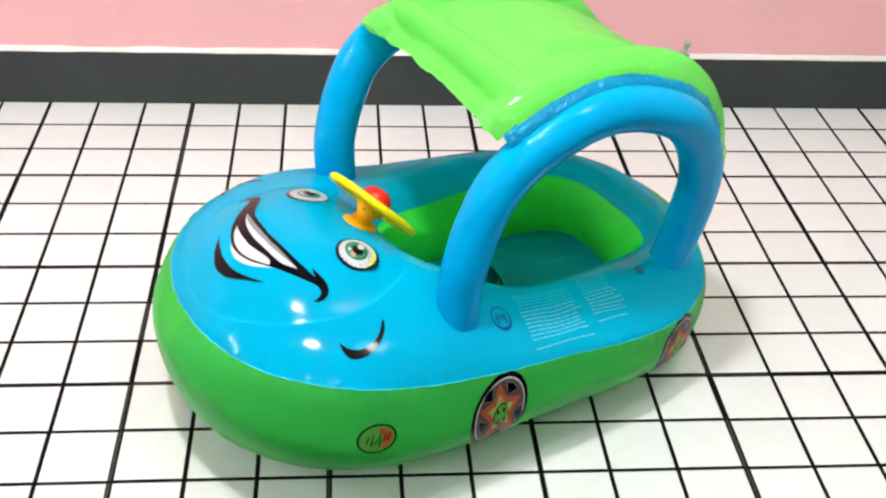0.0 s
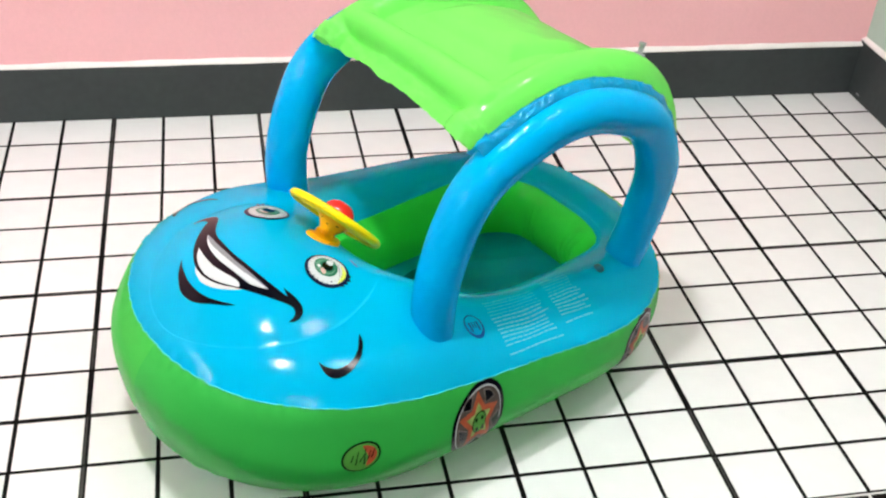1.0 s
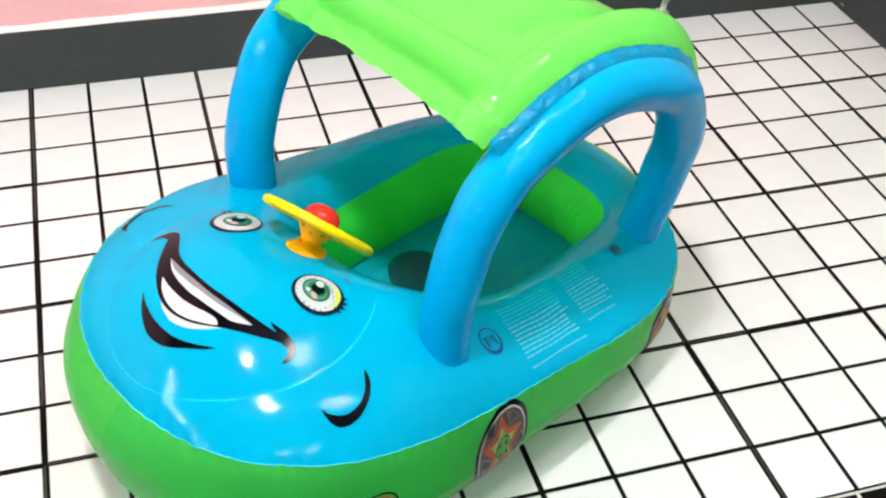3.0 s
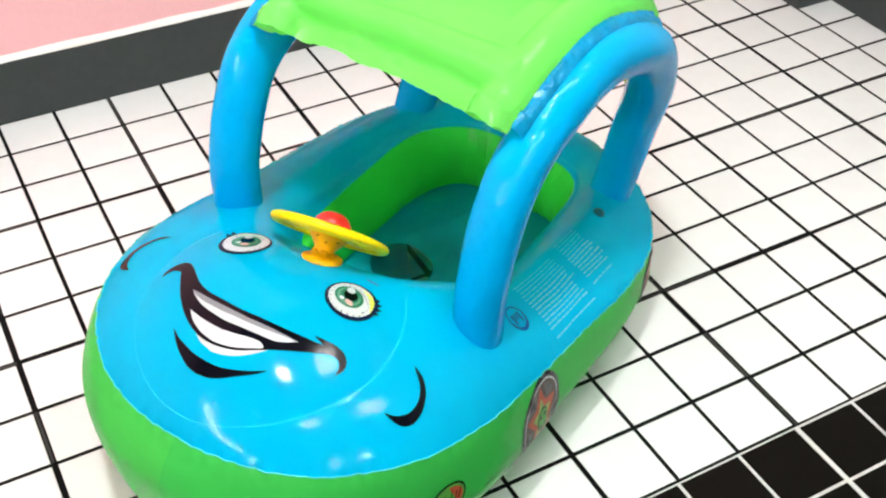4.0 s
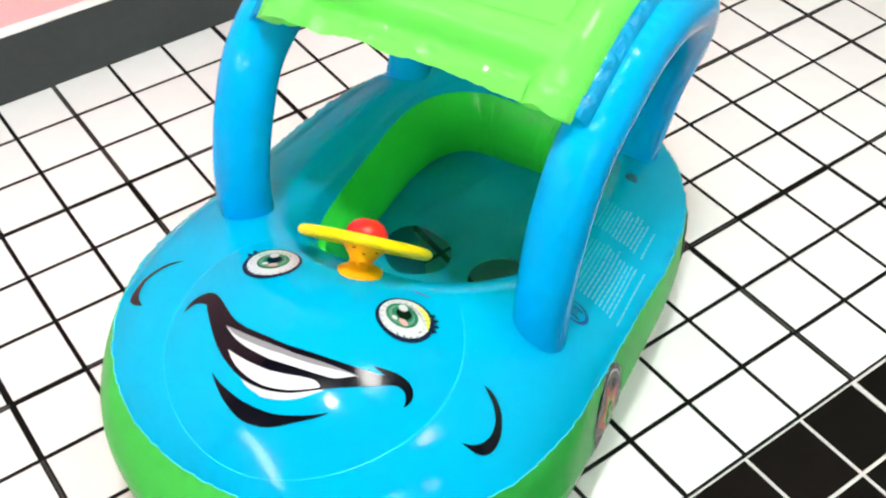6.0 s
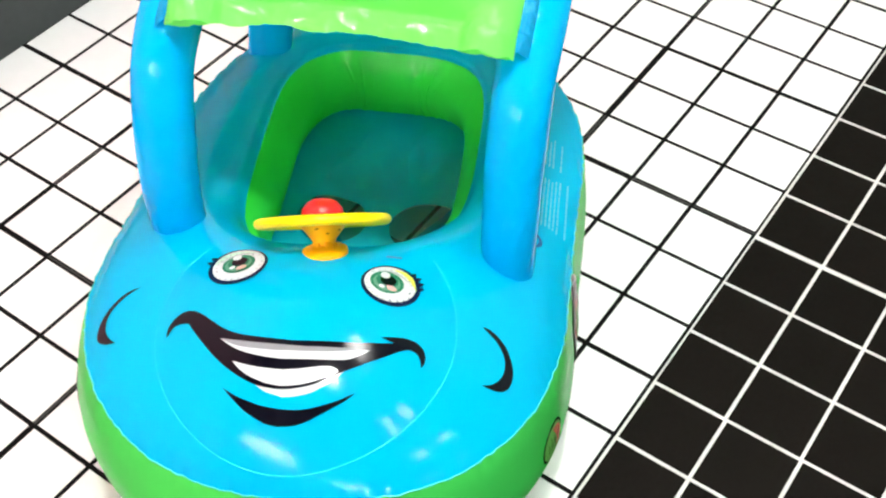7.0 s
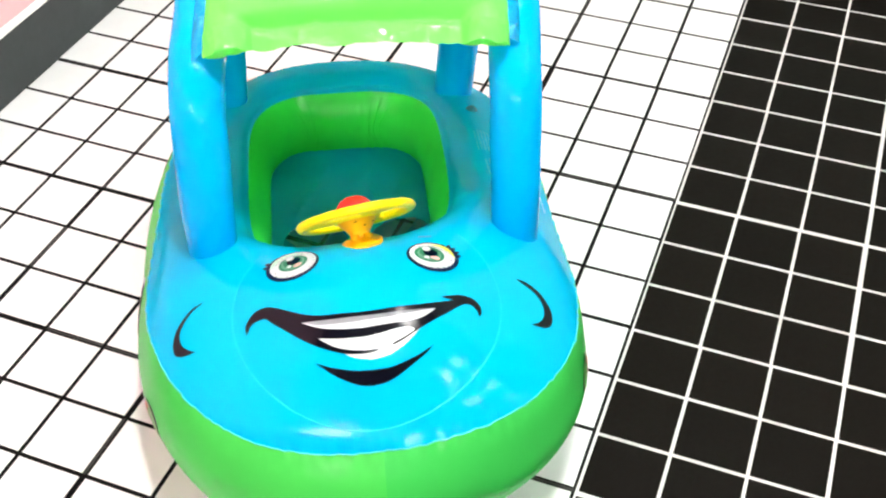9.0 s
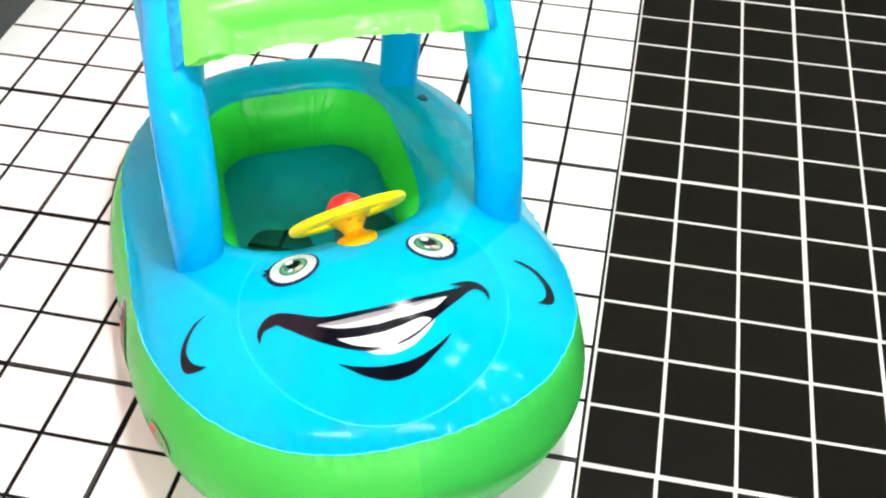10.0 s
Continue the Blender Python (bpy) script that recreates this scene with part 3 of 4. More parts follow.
bm = bmesh.new()
edges = []
for loop in ([inner_edge(b) for b in bearings[::9]],
             *([Vector((hx + 0.044 * math.cos(b), hy + 0.048 * math.sin(b), 0)) for b in bearings[::14]] for hx, hy in HOLES)):
    vs = [bm.verts.new(p) for p in loop]
    edges += [bm.edges.new((vs[i], vs[(i + 1) % len(vs)])) for i in range(len(vs))]
bmesh.ops.triangle_fill(bm, edges=edges, use_beauty=True)
for _ in range(5):
    longer = [e for e in bm.edges if e.calc_length() > 0.011]
    if not longer:
        break
    bmesh.ops.subdivide_edges(bm, edges=longer, cuts=1)
    bmesh.ops.triangulate(bm, faces=bm.faces)
for v in bm.verts:
    v.co.z = seat_height(v.co.x, v.co.y)
seat = part("seat_sheet", bm, VINYL_SEAT, float_base, "dark teal vinyl seat sheet with two leg holes")
for hx, hy in HOLES:
    rings = [[(hx + 0.0445 * u * math.cos(b), hy + 0.0485 * u * math.sin(b)) for b in bearings[::14]] for u in (0.02, 0.5, 1.0)]
    bm = grid([[(x, y, seat_height(x, y) - 0.0015) for x, y in ring_pts] for ring_pts in rings], False, True)
    part("leg_hole_film", bm, SMOKE, seat, "smoky see-through film")

# steering wheel
wheel = part("steering_wheel", lathe([(0.0, 0.0), (0.0130, 0.0), (0.0112, 0.006), (0.0112, 0.010), (0.0122, 0.0105), (0.0122, 0.0135), (0.0140, 0.0165), (0.0195, 0.0235), (0.0250, 0.0305), (0.0250, 0.035), (0.0, 0.035)]), ORANGE, float_base, "amber plastic steering column")
wheel.matrix_basis = pose(-0.2288, -0.0019, 0.2942, -7.8, 48.5, 0)
foot = part("base", lathe([(0.0, 0.010), (0.0120, 0.010), (0.0132, 0.006), (0.0222, 0.0045), (0.0250, 0.0025), (0.0250, -0.001), (0.024, -0.006)]), ORANGE, wheel)
foot.matrix_basis = pose(0, 0, 0.001, 0, -21, 0)
rim_rows = []
for k in range(64):
    a = 2 * math.pi * k / 64
    rim_rows.append([((0.0658 + 0.0066 * math.cos(b)) * math.cos(a), (0.0658 + 0.0066 * math.cos(b)) * math.sin(a), 0.0335 + 0.0058 * math.sin(b)) for b in (2 * math.pi * j / 14 for j in range(14))])
part("rim", grid(rim_rows, True, True), YELLOW, wheel, "bright yellow wheel rim")
part("hub", lathe([(0.0, 0.029), (0.027, 0.029), (0.030, 0.033), (0.027, 0.039), (0.0, 0.039)]), YELLOW, wheel)
for k in range(3):
    spoke = part("spoke", box(0.018, 0.062, -0.016, 0.016, 0.0305, 0.037, 0.0025), YELLOW, wheel)
    spoke.matrix_basis = pose(0, 0, 0, 0, 0, 120 * k + 100)
part("horn_button", lathe([(0.0, 0.0585), (0.009, 0.058), (0.016, 0.0545), (0.0215, 0.0475), (0.0225, 0.0415), (0.021, 0.036)]), RED, wheel, "round red horn button")
# clips and slots round the column's neck
for turn in (150, 215, 280, 30):
    lug = part("clip", box(0.0095, 0.0142, -0.0042, 0.0042, 0.004, 0.0115, 0.0008, 1), ORANGE, wheel, "small square amber clip")
    lug.matrix_basis = pose(0, 0, 0, 0, 0, turn)
for turn, z, wide in ((205, 0.0205, 0.0016), (248, 0.0240, 0.0024), (172, 0.0255, 0.0022), (295, 0.0235, 0.0016)):
    slot = part("slot", box(-wide, wide, -0.0008, 0.0008, -0.001, 0.0005, 0.0003, 1), SLOT, wheel, "small dark slot")
    slot.matrix_basis = pose(0, 0, 0, 0, 0, turn) @ pose(0.0163 + (z - 0.0195) * 0.79, 0, z, 0, 128, 0) @ pose(0, 0, 0, 0, 0, 90 + 18 * math.sin(turn))


# ---- prints on the float ----
bpy.context.view_layer.update()


def drop_on_top(p, lift):
    """A point of a print laid on the top sheet, from its place in plan."""
    hit, place, normal, _ = hull_top.ray_cast((p[0], p[1], 0.6), (0, 0, -1))
    return place + normal * (lift if normal.z > 0 else -lift) if hit else Vector((p[0], p[1], 0.2))


def lay_on_side(side):
    wall = walls[1] if side < 0 else walls[0]

    def lay(p, lift):
        hit, place, normal, _ = wall.ray_cast((p[0], side * 0.6, p[1]), (0, -side, 0))
        if not hit:
            hit, place, normal, _ = hull_top.ray_cast((p[0], side * 0.6, p[1]), (0, -side, 0))
        return place + Vector((0, side * lift, 0)) if hit else Vector((p[0], side * 0.25, p[1]))
    return lay


def closed_curve(pts, steps=5):
    """A smooth loop; a point given twice stays a sharp tip."""
    n, out = len(pts), []
    c = [np.array(p, float) for p in pts]
    for i in range(n):
        p0, p1, p2, p3 = c[i - 1], c[i], c[(i + 1) % n], c[(i + 2) % n]
        if np.allclose(p1, p2):
            continue
        p0 = p1 if np.allclose(p0, p1) else p0
        p3 = p2 if np.allclose(p2, p3) else p3
        for k in range(steps):
            u = k / steps
            out.append(0.5 * (2 * p1 + (p2 - p0) * u + (2 * p0 - 5 * p1 + 4 * p2 - p3) * u * u + (3 * p1 - p0 - 3 * p2 + p3) * u ** 3))
    return out


def ellipse(cx, cy, a, b, turn=0.0, n=28):
    c, s = math.cos(radians(turn)), math.sin(radians(turn))
    return [(cx + a * math.cos(k) * c - b * math.sin(k) * s, cy + a * math.cos(k) * s + b * math.sin(k) * c) for k in (2 * math.pi * i / n for i in range(n))]


def decal(name, loop, lay, mat, parent, layer=1, label="", mesh_size=0.010, hole=None):
    """A thin print that follows the sheet under it."""
    bm = bmesh.new()
    edges = []
    for ring_pts in [loop] + ([hole] if hole else []):
        vs = [bm.verts.new((p[0], p[1], 0)) for p in ring_pts]
        edges += [bm.edges.new((vs[i], vs[(i + 1) % len(vs)])) for i in range(len(vs))]
    bmesh.ops.triangle_fill(bm, edges=edges, use_beauty=True)
    for _ in range(4):
        longer = [e for e in bm.edges if e.calc_length() > mesh_size]
        if not longer:
            break
        bmesh.ops.subdivide_edges(bm, edges=longer, cuts=1)
        bmesh.ops.triangulate(bm, faces=bm.faces)
    for v in bm.verts:
        v.co = lay(v.co, 0.0004 + 0.0004 * layer)
    return part(name, bm, mat, parent, label)


top = drop_on_top
LIPS = [(-0.3504, 0.1349), (-0.3504, 0.1349), (-0.3394, 0.1355), (-0.3298, 0.1308), (-0.3239, 0.1221), (-0.3244, 0.1110), (-0.3310, 0.0989), (-0.3399, 0.0866), (-0.3485, 0.0737), (-0.3549, 0.0592),
        (-0.3583, 0.0425), (-0.3606, 0.0064), (-0.3584, -0.0227), (-0.3543, -0.0515), (-0.3480, -0.0781), (-0.3427, -0.0943), (-0.3427, -0.0943), (-0.3406, -0.0807), (-0.3406, -0.0807), (-0.3365, -0.0929),
        (-0.3339, -0.1036), (-0.3343, -0.1145), (-0.3390, -0.1217), (-0.3463, -0.1251), (-0.3538, -0.1245), (-0.3589, -0.1220), (-0.3589, -0.1220), (-0.3516, -0.1205), (-0.3458, -0.1162), (-0.3447, -0.1092),
        (-0.3486, -0.1016), (-0.3573, -0.0904), (-0.3679, -0.0757), (-0.3813, -0.0556), (-0.3965, -0.0319), (-0.4026, -0.0171), (-0.4063, 0.0019), (-0.4056, 0.0214), (-0.4011, 0.0375), (-0.3929, 0.0544),
        (-0.3842, 0.0676), (-0.3724, 0.0816), (-0.3570, 0.0967), (-0.3456, 0.1072), (-0.3393, 0.1126), (-0.3380, 0.1194), (-0.3385, 0.1259), (-0.3420, 0.1307), (-0.3473, 0.1329)]
mouth = decal("mouth", closed_curve(LIPS), top, PRINT_BLACK, float_base, 2, "printed black grin with white teeth")
decal("upper_teeth", closed_curve([(-0.3603, 0.0730), (-0.3603, 0.0730), (-0.3651, 0.0376), (-0.3658, -0.0059), (-0.3644, -0.0233), (-0.3608, -0.0520), (-0.3575, -0.0734), (-0.3575, -0.0734), (-0.3691, -0.0585), (-0.3733, -0.0473), (-0.3767, -0.0244), (-0.3793, 0.0044), (-0.3795, 0.0122), (-0.3775, 0.0322), (-0.3729, 0.0507), (-0.3663, 0.0638)]), top, PRINT_WHITE, mouth, 3, "white teeth print")
decal("gum_shade", closed_curve([(-0.3603, 0.0730), (-0.3603, 0.0730), (-0.3651, 0.0376), (-0.3658, -0.0059), (-0.3644, -0.0233), (-0.3608, -0.0520), (-0.3575, -0.0734), (-0.3575, -0.0734), (-0.3634, -0.0522), (-0.3679, -0.0333), (-0.3703, -0.0141), (-0.3713, 0.0053), (-0.3721, 0.0170), (-0.3708, 0.0409), (-0.3675, 0.0575)]), top, PRINT_GUM, mouth, 4, "grey strip print")
decal("lower_teeth", closed_curve([(-0.3829, 0.0562), (-0.3829, 0.0562), (-0.3858, 0.0452), (-0.3883, 0.0310), (-0.3894, 0.0151), (-0.3894, 0.0034), (-0.3892, 0.0035), (-0.3869, -0.0118), (-0.3837, -0.0251), (-0.3814, -0.0364), (-0.3815, -0.0422), (-0.3847, -0.0472), (-0.3923, -0.0354), (-0.3990, -0.0206), (-0.4023, -0.0074), (-0.4034, 0.0022), (-0.4036, 0.0060), (-0.4016, 0.0217), (-0.3969, 0.0360), (-0.3910, 0.0465)]), top, PRINT_WHITE, mouth, 3, "white teeth print")
decal("lip_gleam", closed_curve([(-0.3998, 0.0357), (-0.3998, 0.0357), (-0.4038, 0.0215), (-0.4054, 0.0058), (-0.4046, 0.0020), (-0.4009, -0.0169), (-0.3950, -0.0318), (-0.3870, -0.0446), (-0.3798, -0.0555), (-0.3798, -0.0555), (-0.3902, -0.0467), (-0.3996, -0.0360), (-0.4072, -0.0232), (-0.4112, -0.0101), (-0.4128, 0.0014), (-0.4121, 0.0053), (-0.4086, 0.0211)]), top, PRINT_WHITE, mouth, 1, "white gleam under the lip")
decal("chin_line", closed_curve([(-0.4063, 0.0616), (-0.4063, 0.0616), (-0.4130, 0.0483), (-0.4170, 0.0361), (-0.4210, 0.0201), (-0.4224, 0.0045), (-0.4225, 0.0007), (-0.4218, -0.0146), (-0.4188, -0.0278), (-0.4140, -0.0409), (-0.4087, -0.0519), (-0.4000, -0.0660), (-0.4000, -0.0660), (-0.4100, -0.0558), (-0.4198, -0.0412), (-0.4295, -0.0246), (-0.4340, -0.0115), (-0.4353, -0.0000), (-0.4356, 0.0038), (-0.4336, 0.0174), (-0.4259, 0.0354), (-0.4177, 0.0479)]), top, PRINT_BLACK, float_base, 2, "black curved chin print")
decal("cheek_line", closed_curve([(-0.2814, 0.1838), (-0.2814, 0.1838), (-0.2850, 0.1953), (-0.2924, 0.2046), (-0.3038, 0.2131), (-0.3152, 0.2187), (-0.3276, 0.2209), (-0.3382, 0.2187), (-0.3441, 0.2125), (-0.3475, 0.2034), (-0.3479, 0.1934), (-0.3479, 0.1934), (-0.3431, 0.2008), (-0.3351, 0.2083), (-0.3259, 0.2119), (-0.3164, 0.2124), (-0.3052, 0.2082), (-0.2932, 0.1999), (-0.2857, 0.1917)]), top, PRINT_BLACK, float_base, 2, "black curved cheek print")
decal("cheek_line", closed_curve([(-0.2896, -0.1748), (-0.2896, -0.1748), (-0.2915, -0.1843), (-0.2967, -0.1928), (-0.3058, -0.2014), (-0.3168, -0.2068), (-0.3277, -0.2101), (-0.3407, -0.2098), (-0.3508, -0.2052), (-0.3558, -0.1960), (-0.3556, -0.1813), (-0.3556, -0.1813), (-0.3518, -0.1898), (-0.3448, -0.1968), (-0.3365, -0.2008), (-0.3264, -0.2017), (-0.3158, -0.1994), (-0.3048, -0.1930), (-0.2969, -0.1844)]), top, PRINT_BLACK, float_base, 2, "black curved cheek print")


def eye(cx, cy, a, b, turn, side):
    """A printed eye: a is its width along turn, b its height; up is towards the cockpit, out is away from the middle."""
    c, s = math.cos(radians(turn)), math.sin(radians(turn))

    def at(u, v):
        return (cx + side * a * u * c + b * v * s, cy + side * a * u * s - b * v * c)

    rim = decal("eye", ellipse(cx, cy, a, b, turn), top, PRINT_NAVY, float_base, 2, "printed white eye with a green iris")
    decal("eye_white", ellipse(*at(-0.03, 0.02), a - 0.0040, b - 0.0040, turn), top, PRINT_WHITE, rim, 3)
    lid = [(-0.78, 0.32), (-0.78, 0.32), (-0.45, 0.68), (0.0, 0.82), (0.45, 0.72), (0.78, 0.34), (0.78, 0.34), (0.45, 0.50), (0.0, 0.62), (-0.45, 0.54)]
    if side < 0:
        lid = [(-0.30, 0.72), (-0.30, 0.72), (0.15, 0.83), (0.55, 0.66), (0.84, 0.22), (0.84, 0.22), (0.56, 0.44), (0.15, 0.66)]
    decal("eyelid", closed_curve([at(u, v) for u, v in lid], 3), top, PRINT_YELLOW if side < 0 else PRINT_LID, rim, 4, "lid print")
    fold = [(-0.66, 0.36), (-0.66, 0.36), (-0.3, 0.56), (0.1, 0.58), (0.6, 0.36), (0.6, 0.36), (0.1, 0.52), (-0.3, 0.50)]
    decal("lid_fold", closed_curve([at(u, v) for u, v in fold], 3), top, PRINT_GREY, rim, 5)
    ix, iy = cx + 0.001, cy - 0.001 + (0.005 if side < 0 else 0.0)
    decal("iris", ellipse(ix, iy, 0.0172, 0.0150, turn), top, PRINT_GREEN, rim, 5, "green iris print")
    decal("iris_ring", ellipse(ix - 0.001, iy, 0.0140, 0.0122, turn), top, PRINT_SAGE, rim, 6)
    decal("iris_core", ellipse(ix + 0.001, iy, 0.0112, 0.0100, turn), top, PRINT_GREEN, rim, 7)
    decal("iris_glow", ellipse(ix - 0.0085, iy - 0.0055, 0.0055, 0.0032, turn), top, PRINT_PINK, rim, 8)
    decal("iris_gleam", ellipse(ix - 0.0085, iy + 0.0040, 0.0030, 0.0022, turn), top, PRINT_PALE_GREY, rim, 8)
    decal("pupil", ellipse(ix + 0.001, iy - 0.001, 0.0080, 0.0070, turn), top, PRINT_BLACK, rim, 9)
    decal("sparkle", ellipse(ix + 0.0072, iy + 0.0030, 0.0048, 0.0044, turn), top, PRINT_WHITE, rim, 10)
    for turn_at in range(22):
        ang = radians(16.4 * turn_at)
        reach = 0.80 if 150 < 16.4 * turn_at < 350 else 0.70
        spot = (reach * math.cos(ang), reach * math.sin(ang))
        ink = PRINT_NAVY if side < 0 and math.cos(ang) > 0.25 and math.sin(ang) < 0.25 else PRINT_GREY if turn_at % 3 else PRINT_GUM
        decal("fleck", ellipse(*at(*spot), 0.0018 + 0.0008 * math.sin(5 * turn_at), 0.0007, turn + side * (16.4 * turn_at + 90) + 25 * math.sin(3 * turn_at), 8), top, ink, rim, 4)
    for k in range(4) if side < 0 else range(1, 3):
        ang = radians(22 + 13 * k)
        u, v = math.cos(ang), math.sin(ang)
        tip = (1.13, 1.16, 1.15, 1.10)[k]
        decal("lash", [at(0.80 * math.cos(ang + 0.03), 0.80 * math.sin(ang + 0.03)), at(0.98 * math.cos(ang - 0.10), 0.98 * math.sin(ang - 0.10)), at(tip * math.cos(ang + 0.06), tip * math.sin(ang + 0.06)), at(0.98 * math.cos(ang + 0.12), 0.98 * math.sin(ang + 0.12))], top, PRINT_NAVY, rim, 6)
    return rim


eye(-0.2651, 0.0805, 0.0312, 0.0300, 118, 1)
eye(-0.2739, -0.0800, 0.0300, 0.0287, 72, -1)

# welded ring on the bonnet
arc = []
for k in range(91):
    a = radians(50 + 260 * k / 90)
    arc.append(drop_on_top((WELD_MID[0] + WELD_RADIUS * math.cos(a), WELD_MID[1] + WELD_RADIUS * math.sin(a)), -0.0008))
part("bonnet_weld", tube(arc, 0.0011, 8), WELD_RING, float_base, "faint pale round weld line")


def wheel_print(x, z, a, b, side, turn):
    lay = lay_on_side(side)
    tyre = decal("wheel_print", ellipse(x, z, a, b, turn), lay, PRINT_BLACK, float_base, 1, "printed wheel with an orange star")
    decal("ring", ellipse(x, z, a * 0.88, b * 0.88, turn), lay, PRINT_WHITE, tyre, 2)
    decal("disc", ellipse(x, z, a * 0.84, b * 0.84, turn), lay, PRINT_DARK, tyre, 3)
    star, star_in = [], []
    for k in range(10):
        r, ang = (0.80 if k % 2 == 0 else 0.42), radians(90 + 36 * k)
        star.append((x + a * r * math.cos(ang), z + b * r * math.sin(ang)))
        star_in.append((x + a * r * 0.62 * math.cos(ang), z + b * r * 0.62 * math.sin(ang)))
    decal("star", star, lay, PRINT_ORANGE, tyre, 4)
    decal("star_core", star_in, lay, PRINT_GREYGREEN, tyre, 5)
    decal("hub_ring", ellipse(x, z - 0.002, a * 0.26, b * 0.28, turn), lay, PRINT_BLACK, tyre, 6)
    decal("hub_disc", ellipse(x, z - 0.002, a * 0.23, b * 0.25, turn), lay, PRINT_LEAF, tyre, 7)
    for k in range(4):
        ang = radians(45 + 90 * k)
        decal("hub_bolt", ellipse(x + a * 0.16 * math.cos(ang), z - 0.004 + b * 0.18 * math.sin(ang), a * 0.05, b * 0.06, 0, 8), lay, PRINT_BLACK, tyre, 8)
    for k in range(5):
        for grow, mat, layer in ((1.0, PRINT_TAUPE, 4), (0.80, PRINT_BLACK, 5)):
            wedge = []
            for r, w in ((0.46, 0), (0.80, 21), (0.84, 0), (0.80, -21)):
                ang, rr = radians(126 + 72 * k + w * grow), 0.67 + (r - 0.67) * grow
                wedge.append((x + a * rr * math.cos(ang), z + b * rr * math.sin(ang)))
            decal("vent", wedge, lay, mat, tyre, layer)


def lamp_print(x, z, side):
    lay = lay_on_side(side)
    rim = decal("lamp_print", ellipse(x, z, 0.0255, 0.0215, 18 if side < 0 else -18), lay, PRINT_BLACK, float_base, 1, "printed round lamp with orange stripes")
    decal("lens", ellipse(x, z, 0.0232, 0.0192, 18), lay, PRINT_LEAF, rim, 2)
    decal("glow", closed_curve([(x + 0.003, z + 0.016), (x + 0.015, z + 0.012), (x + 0.020, z + 0.001), (x + 0.014, z - 0.010), (x + 0.004, z - 0.014), (x + 0.008, z)]), lay, PRINT_ORANGE, rim, 3)
    for k in range(6):
        px, low, high = x - 0.015 + 0.0052 * k, (-0.004, -0.009, -0.006, -0.011, -0.005, -0.003)[k], (0.006, 0.009, 0.004, 0.012, 0.008, 0.010)[k]
        lean = 0.0045 + 0.0012 * (k % 3)
        decal("stripe", [(px, z + low), (px + 0.0018, z + low), (px + lean + 0.0008, z + high), (px + lean, z + high)], lay, PRINT_BLACK, rim, 4)


for side in (-1, 1):
    wheel_print(-0.163, 0.133, 0.045, 0.060, side, -18)
    wheel_print(0.172, 0.098, 0.042, 0.056, side, -14)
    lamp_print(-0.342, 0.156, side)


# badge and small print on the flank, as plain bars
BADGE = (-0.128, -0.2125)
badge = decal("badge", ellipse(*BADGE, 0.0152, 0.0150), top, PRINT_BADGE, float_base, 1, "small round navy badge", hole=ellipse(BADGE[0], BADGE[1] + 0.0012, 0.0128, 0.0120))
for dx, w, low in ((-0.0066, 0.0030, -0.006), (-0.0022, 0.0022, -0.002), (0.0022, 0.0022, -0.002), (0.0066, 0.0030, -0.006)):
    decal("bar", [(BADGE[0] + dx - w / 2, BADGE[1] + low), (BADGE[0] + dx + w / 2, BADGE[1] + low), (BADGE[0] + dx + w / 2, BADGE[1] + 0.0055), (BADGE[0] + dx - w / 2, BADGE[1] + 0.0055)], top, PRINT_BADGE, badge, 1)
rng = random.Random(11)
for x0, x1, y0, lines in ((-0.094, 0.010, -0.186, 14), (0.020, 0.088, -0.180, 13)):
    notice = None
    for k in range(lines):
        y = y0 - 0.0047 * k - (0.005 if k == lines - 1 else 0)
        x = x0 + rng.uniform(0, 0.004)
        end = x1 - rng.uniform(0, 0.014)
        while x < end:
            w = min(rng.uniform(0.005, 0.015), end - x)
            if w < 0.003:
                break
            loop = [(x, y - 0.0007), (x + w, y - 0.0007), (x + w, y + 0.0007), (x, y + 0.0007)]
            ob = decal("notice" if notice is None else "bar", loop, top, PRINT_FAINT if k < 5 else PRINT_PALE, float_base if notice is None else notice, 1, "pale blue rows of small print" if notice is None else "", 0.02)
            notice = notice or ob
            x += w + rng.uniform(0.0012, 0.0022)
mark = decal("small_mark", [(-0.2295, -0.068), (-0.2265, -0.068), (-0.2265, -0.084), (-0.2295, -0.084)], top, PRINT_LILAC, float_base, 1, "tiny pale print")

# plugs and valve
plug = part("plug", lathe([(0.0, 0.004), (0.005, 0.004), (0.0065, 0.003), (0.008, 0.001), (0.009, -0.002)], 18), VINYL_PLUG, float_base, "small teal inflation plug")
plug.matrix_basis = Matrix.Translation(drop_on_top((0.142, -0.186), 0.0))
valve = part("valve", lathe([(0.010, -0.004), (0.010, 0.0), (0.0045, 0.002), (0.0042, 0.014), (0.006, 0.015), (0.006, 0.019), (0.0, 0.020)], 18), CLEAR, float_base, "clear stubby air valve")
hit, spot, _, _ = canopy.ray_cast((0.166, -0.172, 1.0), (0, 0, -1))
valve.matrix_basis = Matrix.Translation(spot) @ pose(0, 0, 0.001, 0, 14, 0) @ Matrix.Diagonal((0.8, 0.8, 0.8, 1))


# ---- the tiled floor ----
PITCH, THICK = 0.1, 0.0007


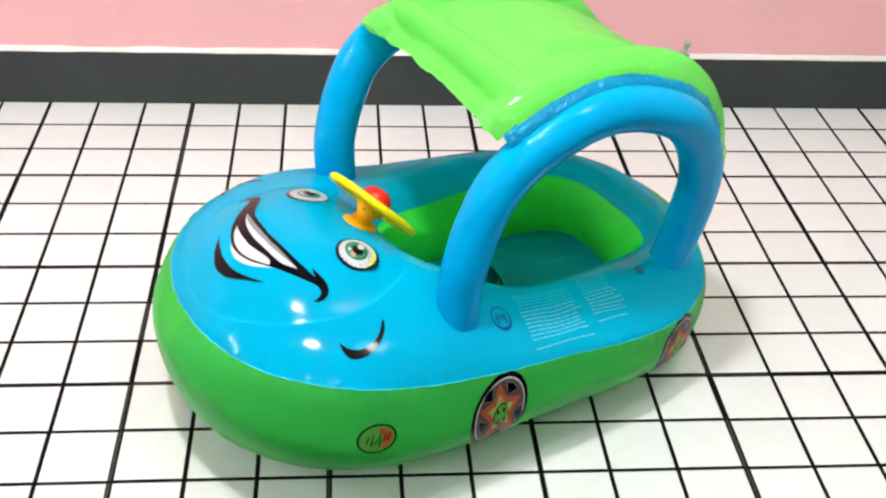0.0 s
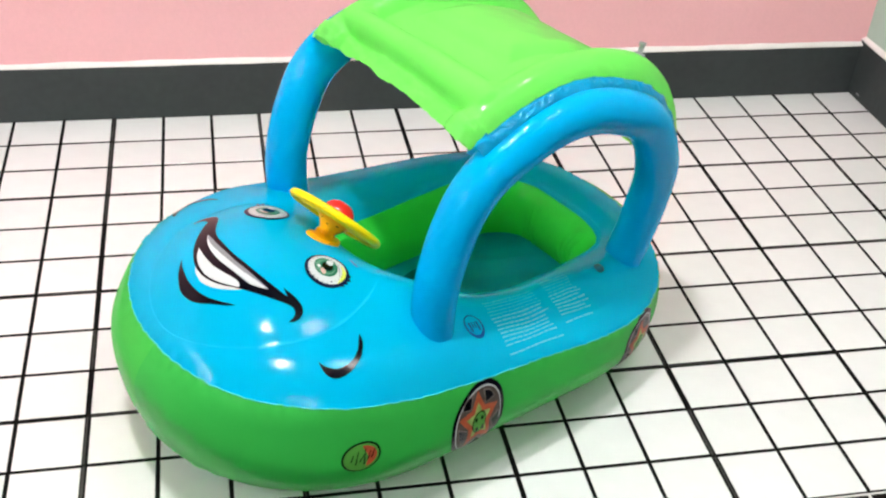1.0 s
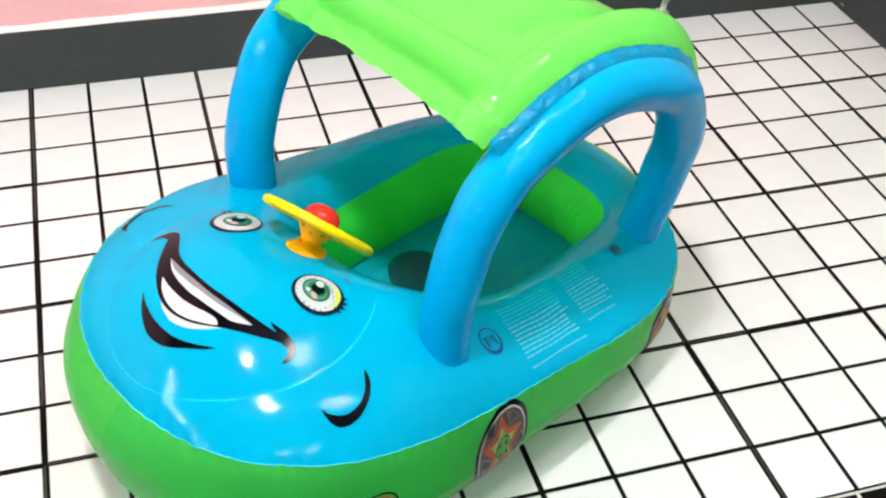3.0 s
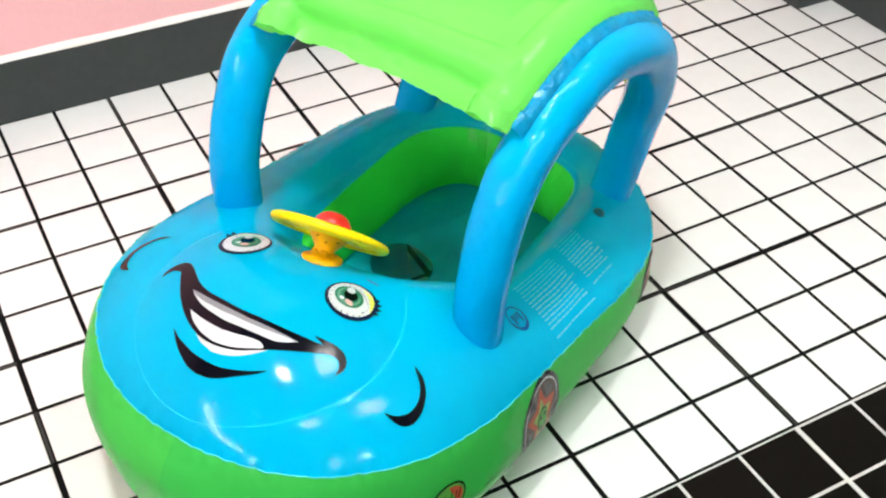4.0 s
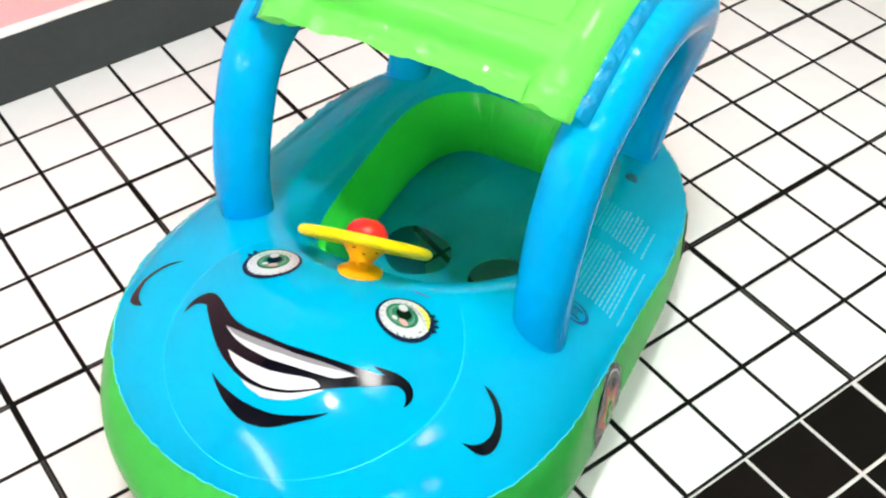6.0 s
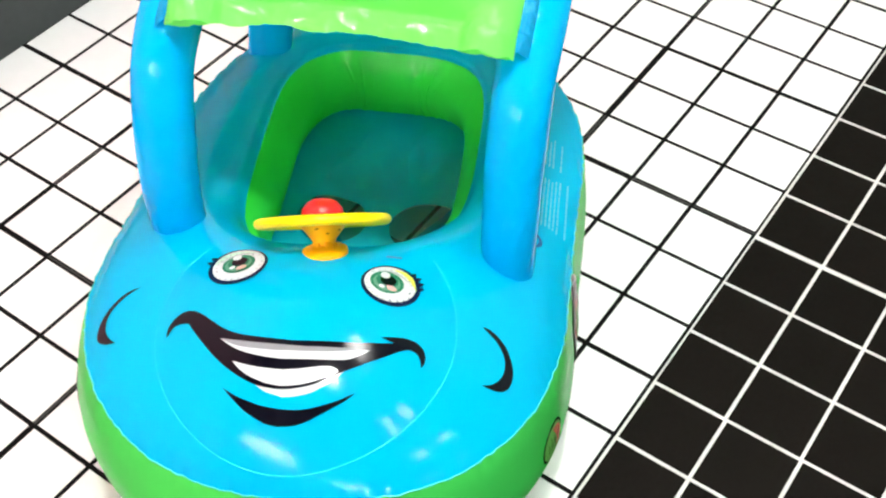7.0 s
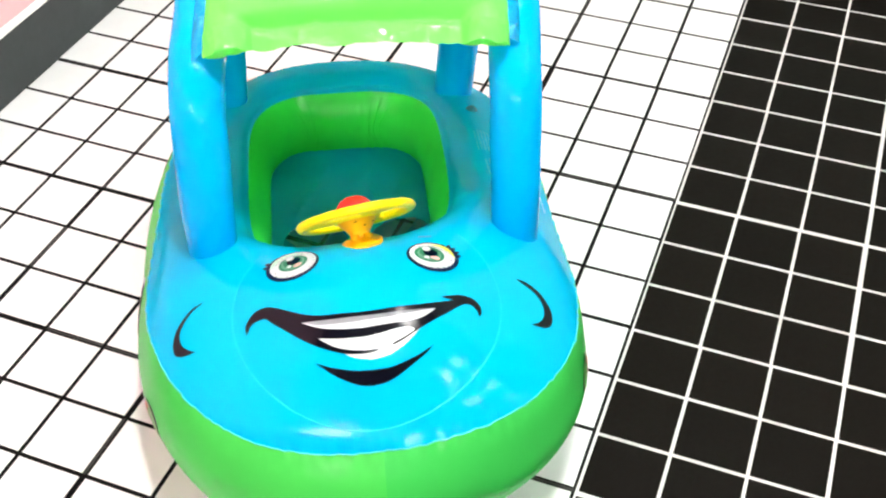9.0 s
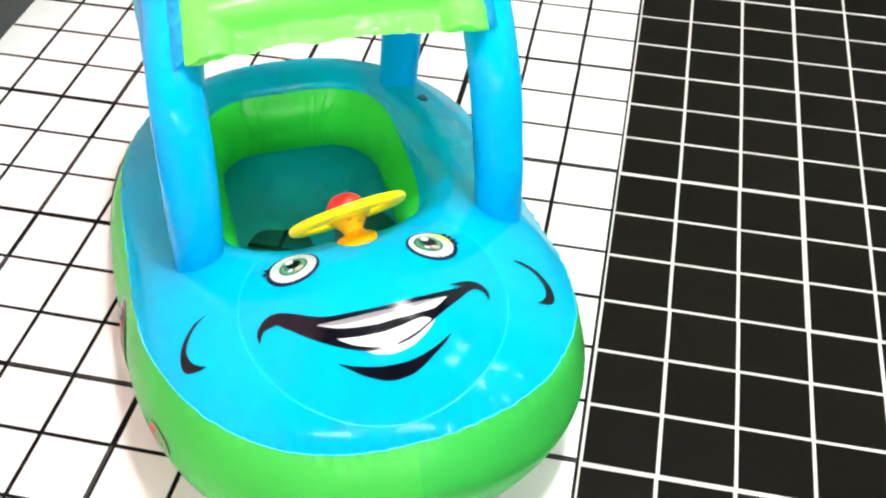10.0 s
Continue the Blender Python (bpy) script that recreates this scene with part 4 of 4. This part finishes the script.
def tile_mesh(name, mat, width):
    bm = bmesh.new()
    h = width / 2
    low = [bm.verts.new((x * h, y * h, -0.004)) for x, y in ((-1, -1), (1, -1), (1, 1), (-1, 1))]
    mid = [bm.verts.new((x * h, y * h, -0.0008)) for x, y in ((-1, -1), (1, -1), (1, 1), (-1, 1))]
    top = [bm.verts.new((x * (h - 0.0009), y * (h - 0.0009), 0.0)) for x, y in ((-1, -1), (1, -1), (1, 1), (-1, 1))]
    bm.faces.new(top)
    for i in range(4):
        k = (i + 1) % 4
        bm.faces.new((low[i], low[k], mid[k], mid[i]))
        bm.faces.new((mid[i], mid[k], top[k], top[i]))
    return mesh_of(name, bm, mat, False)


def tile_floor(name, mat, grout, label, width, sheet, x0, x1, y0, y1, keep, skew, slide=0.0, joints=None):
    """Tiles laid in sheets of three by three: those inside keep are pieces of their own, the rest one joined part."""
    slab = structure(name, box(x0 * PITCH, x1 * PITCH, y0 * PITCH, y1 * PITCH, -0.03, -THICK), grout, label, "floor")
    me = tile_mesh("tile", mat, width)
    rng = random.Random(5)
    shift = {}
    rest = bmesh.new()
    for c in range(x0, x1):
        for r in range(y0, y1):
            key = (c // 3, r // 3)
            if key not in shift:
                shift[key] = (rng.uniform(-1, 1) * skew, rng.uniform(-1, 1) * skew, rng.uniform(-0.15, 0.15))
            dx, dy, turn = shift[key]
            x = (c // 3 * 3 + 1.5) * PITCH + ((c % 3) - 1) * PITCH * sheet + dx + slide
            y = (r // 3 * 3 + 1.5) * PITCH + ((r % 3) - 1) * PITCH * sheet + dy
            z = rng.uniform(-0.0003, 0.0)
            m = pose(x, y, z, rng.uniform(-0.06, 0.06), rng.uniform(-0.06, 0.06), turn + rng.uniform(-0.12, 0.12))
            if keep[0] <= c < keep[1] and keep[2] <= r < keep[3]:
                ob = new("tile", me)
                ob.parent = slab
                ob.matrix_basis = m
            else:
                before = len(rest.verts)
                rest.from_mesh(me)
                rest.verts.ensure_lookup_table()
                for v in [rest.verts[k] for k in range(before, len(rest.verts))]:
                    v.co = m @ v.co
    if joints:
        bm = bmesh.new()
        spots = [("x", c) for c in range(x0, x1) if c % 3 == 0 and c > -20] + [("y", r) for r in range(y0, y1) if r % 3 == 0 and r > -9]
        for axis, k in spots:
            if rng.random() < 0.25:
                continue
            lo, hi = (y0, y1) if axis == "x" else (max(x0, -20), x1)
            for seg in range(lo, hi):
                if rng.random() < 0.3:
                    continue
                w = 0.0013 + 0.0007 * rng.random()
                o = k * PITCH + rng.uniform(-0.0006, 0.0006) + (slide if axis == "x" else 0)
                a, b = seg * PITCH + 0.002, (seg + 1) * PITCH - 0.002
                quad = [(o - w, a), (o + w, a), (o + w, b), (o - w, b)] if axis == "x" else [(a, o - w), (b, o - w), (b, o + w), (a, o + w)]
                bm.faces.new([bm.verts.new((x, y, -THICK + 0.00025)) for x, y in quad])
        tagged(part("grout_repair", bm, joints, slab, "lighter grout smeared in the sheet joints", False), kind="stuff")
    if rest.verts:
        ob = part("more_tiles", rest, mat, slab, smooth=False)
        tagged(ob, kind="stuff")
    return slab


tile_floor("floor", WHITE_TILE, DARK_GROUT, "glossy square white tiles with black grout", 0.0934, 0.992, -72, 9, 0, 12, (-16, 9, 0, 12), 0.0008, 0.0, GREY_GROUT)
tile_floor("floor_border", BLACK_TILE, WHITE_GROUT, "satin square black tiles with white grout", 0.0955, 0.995, -72, 9, -42, 0, (-13, 9, -9, 0), 0.0008, -0.004)
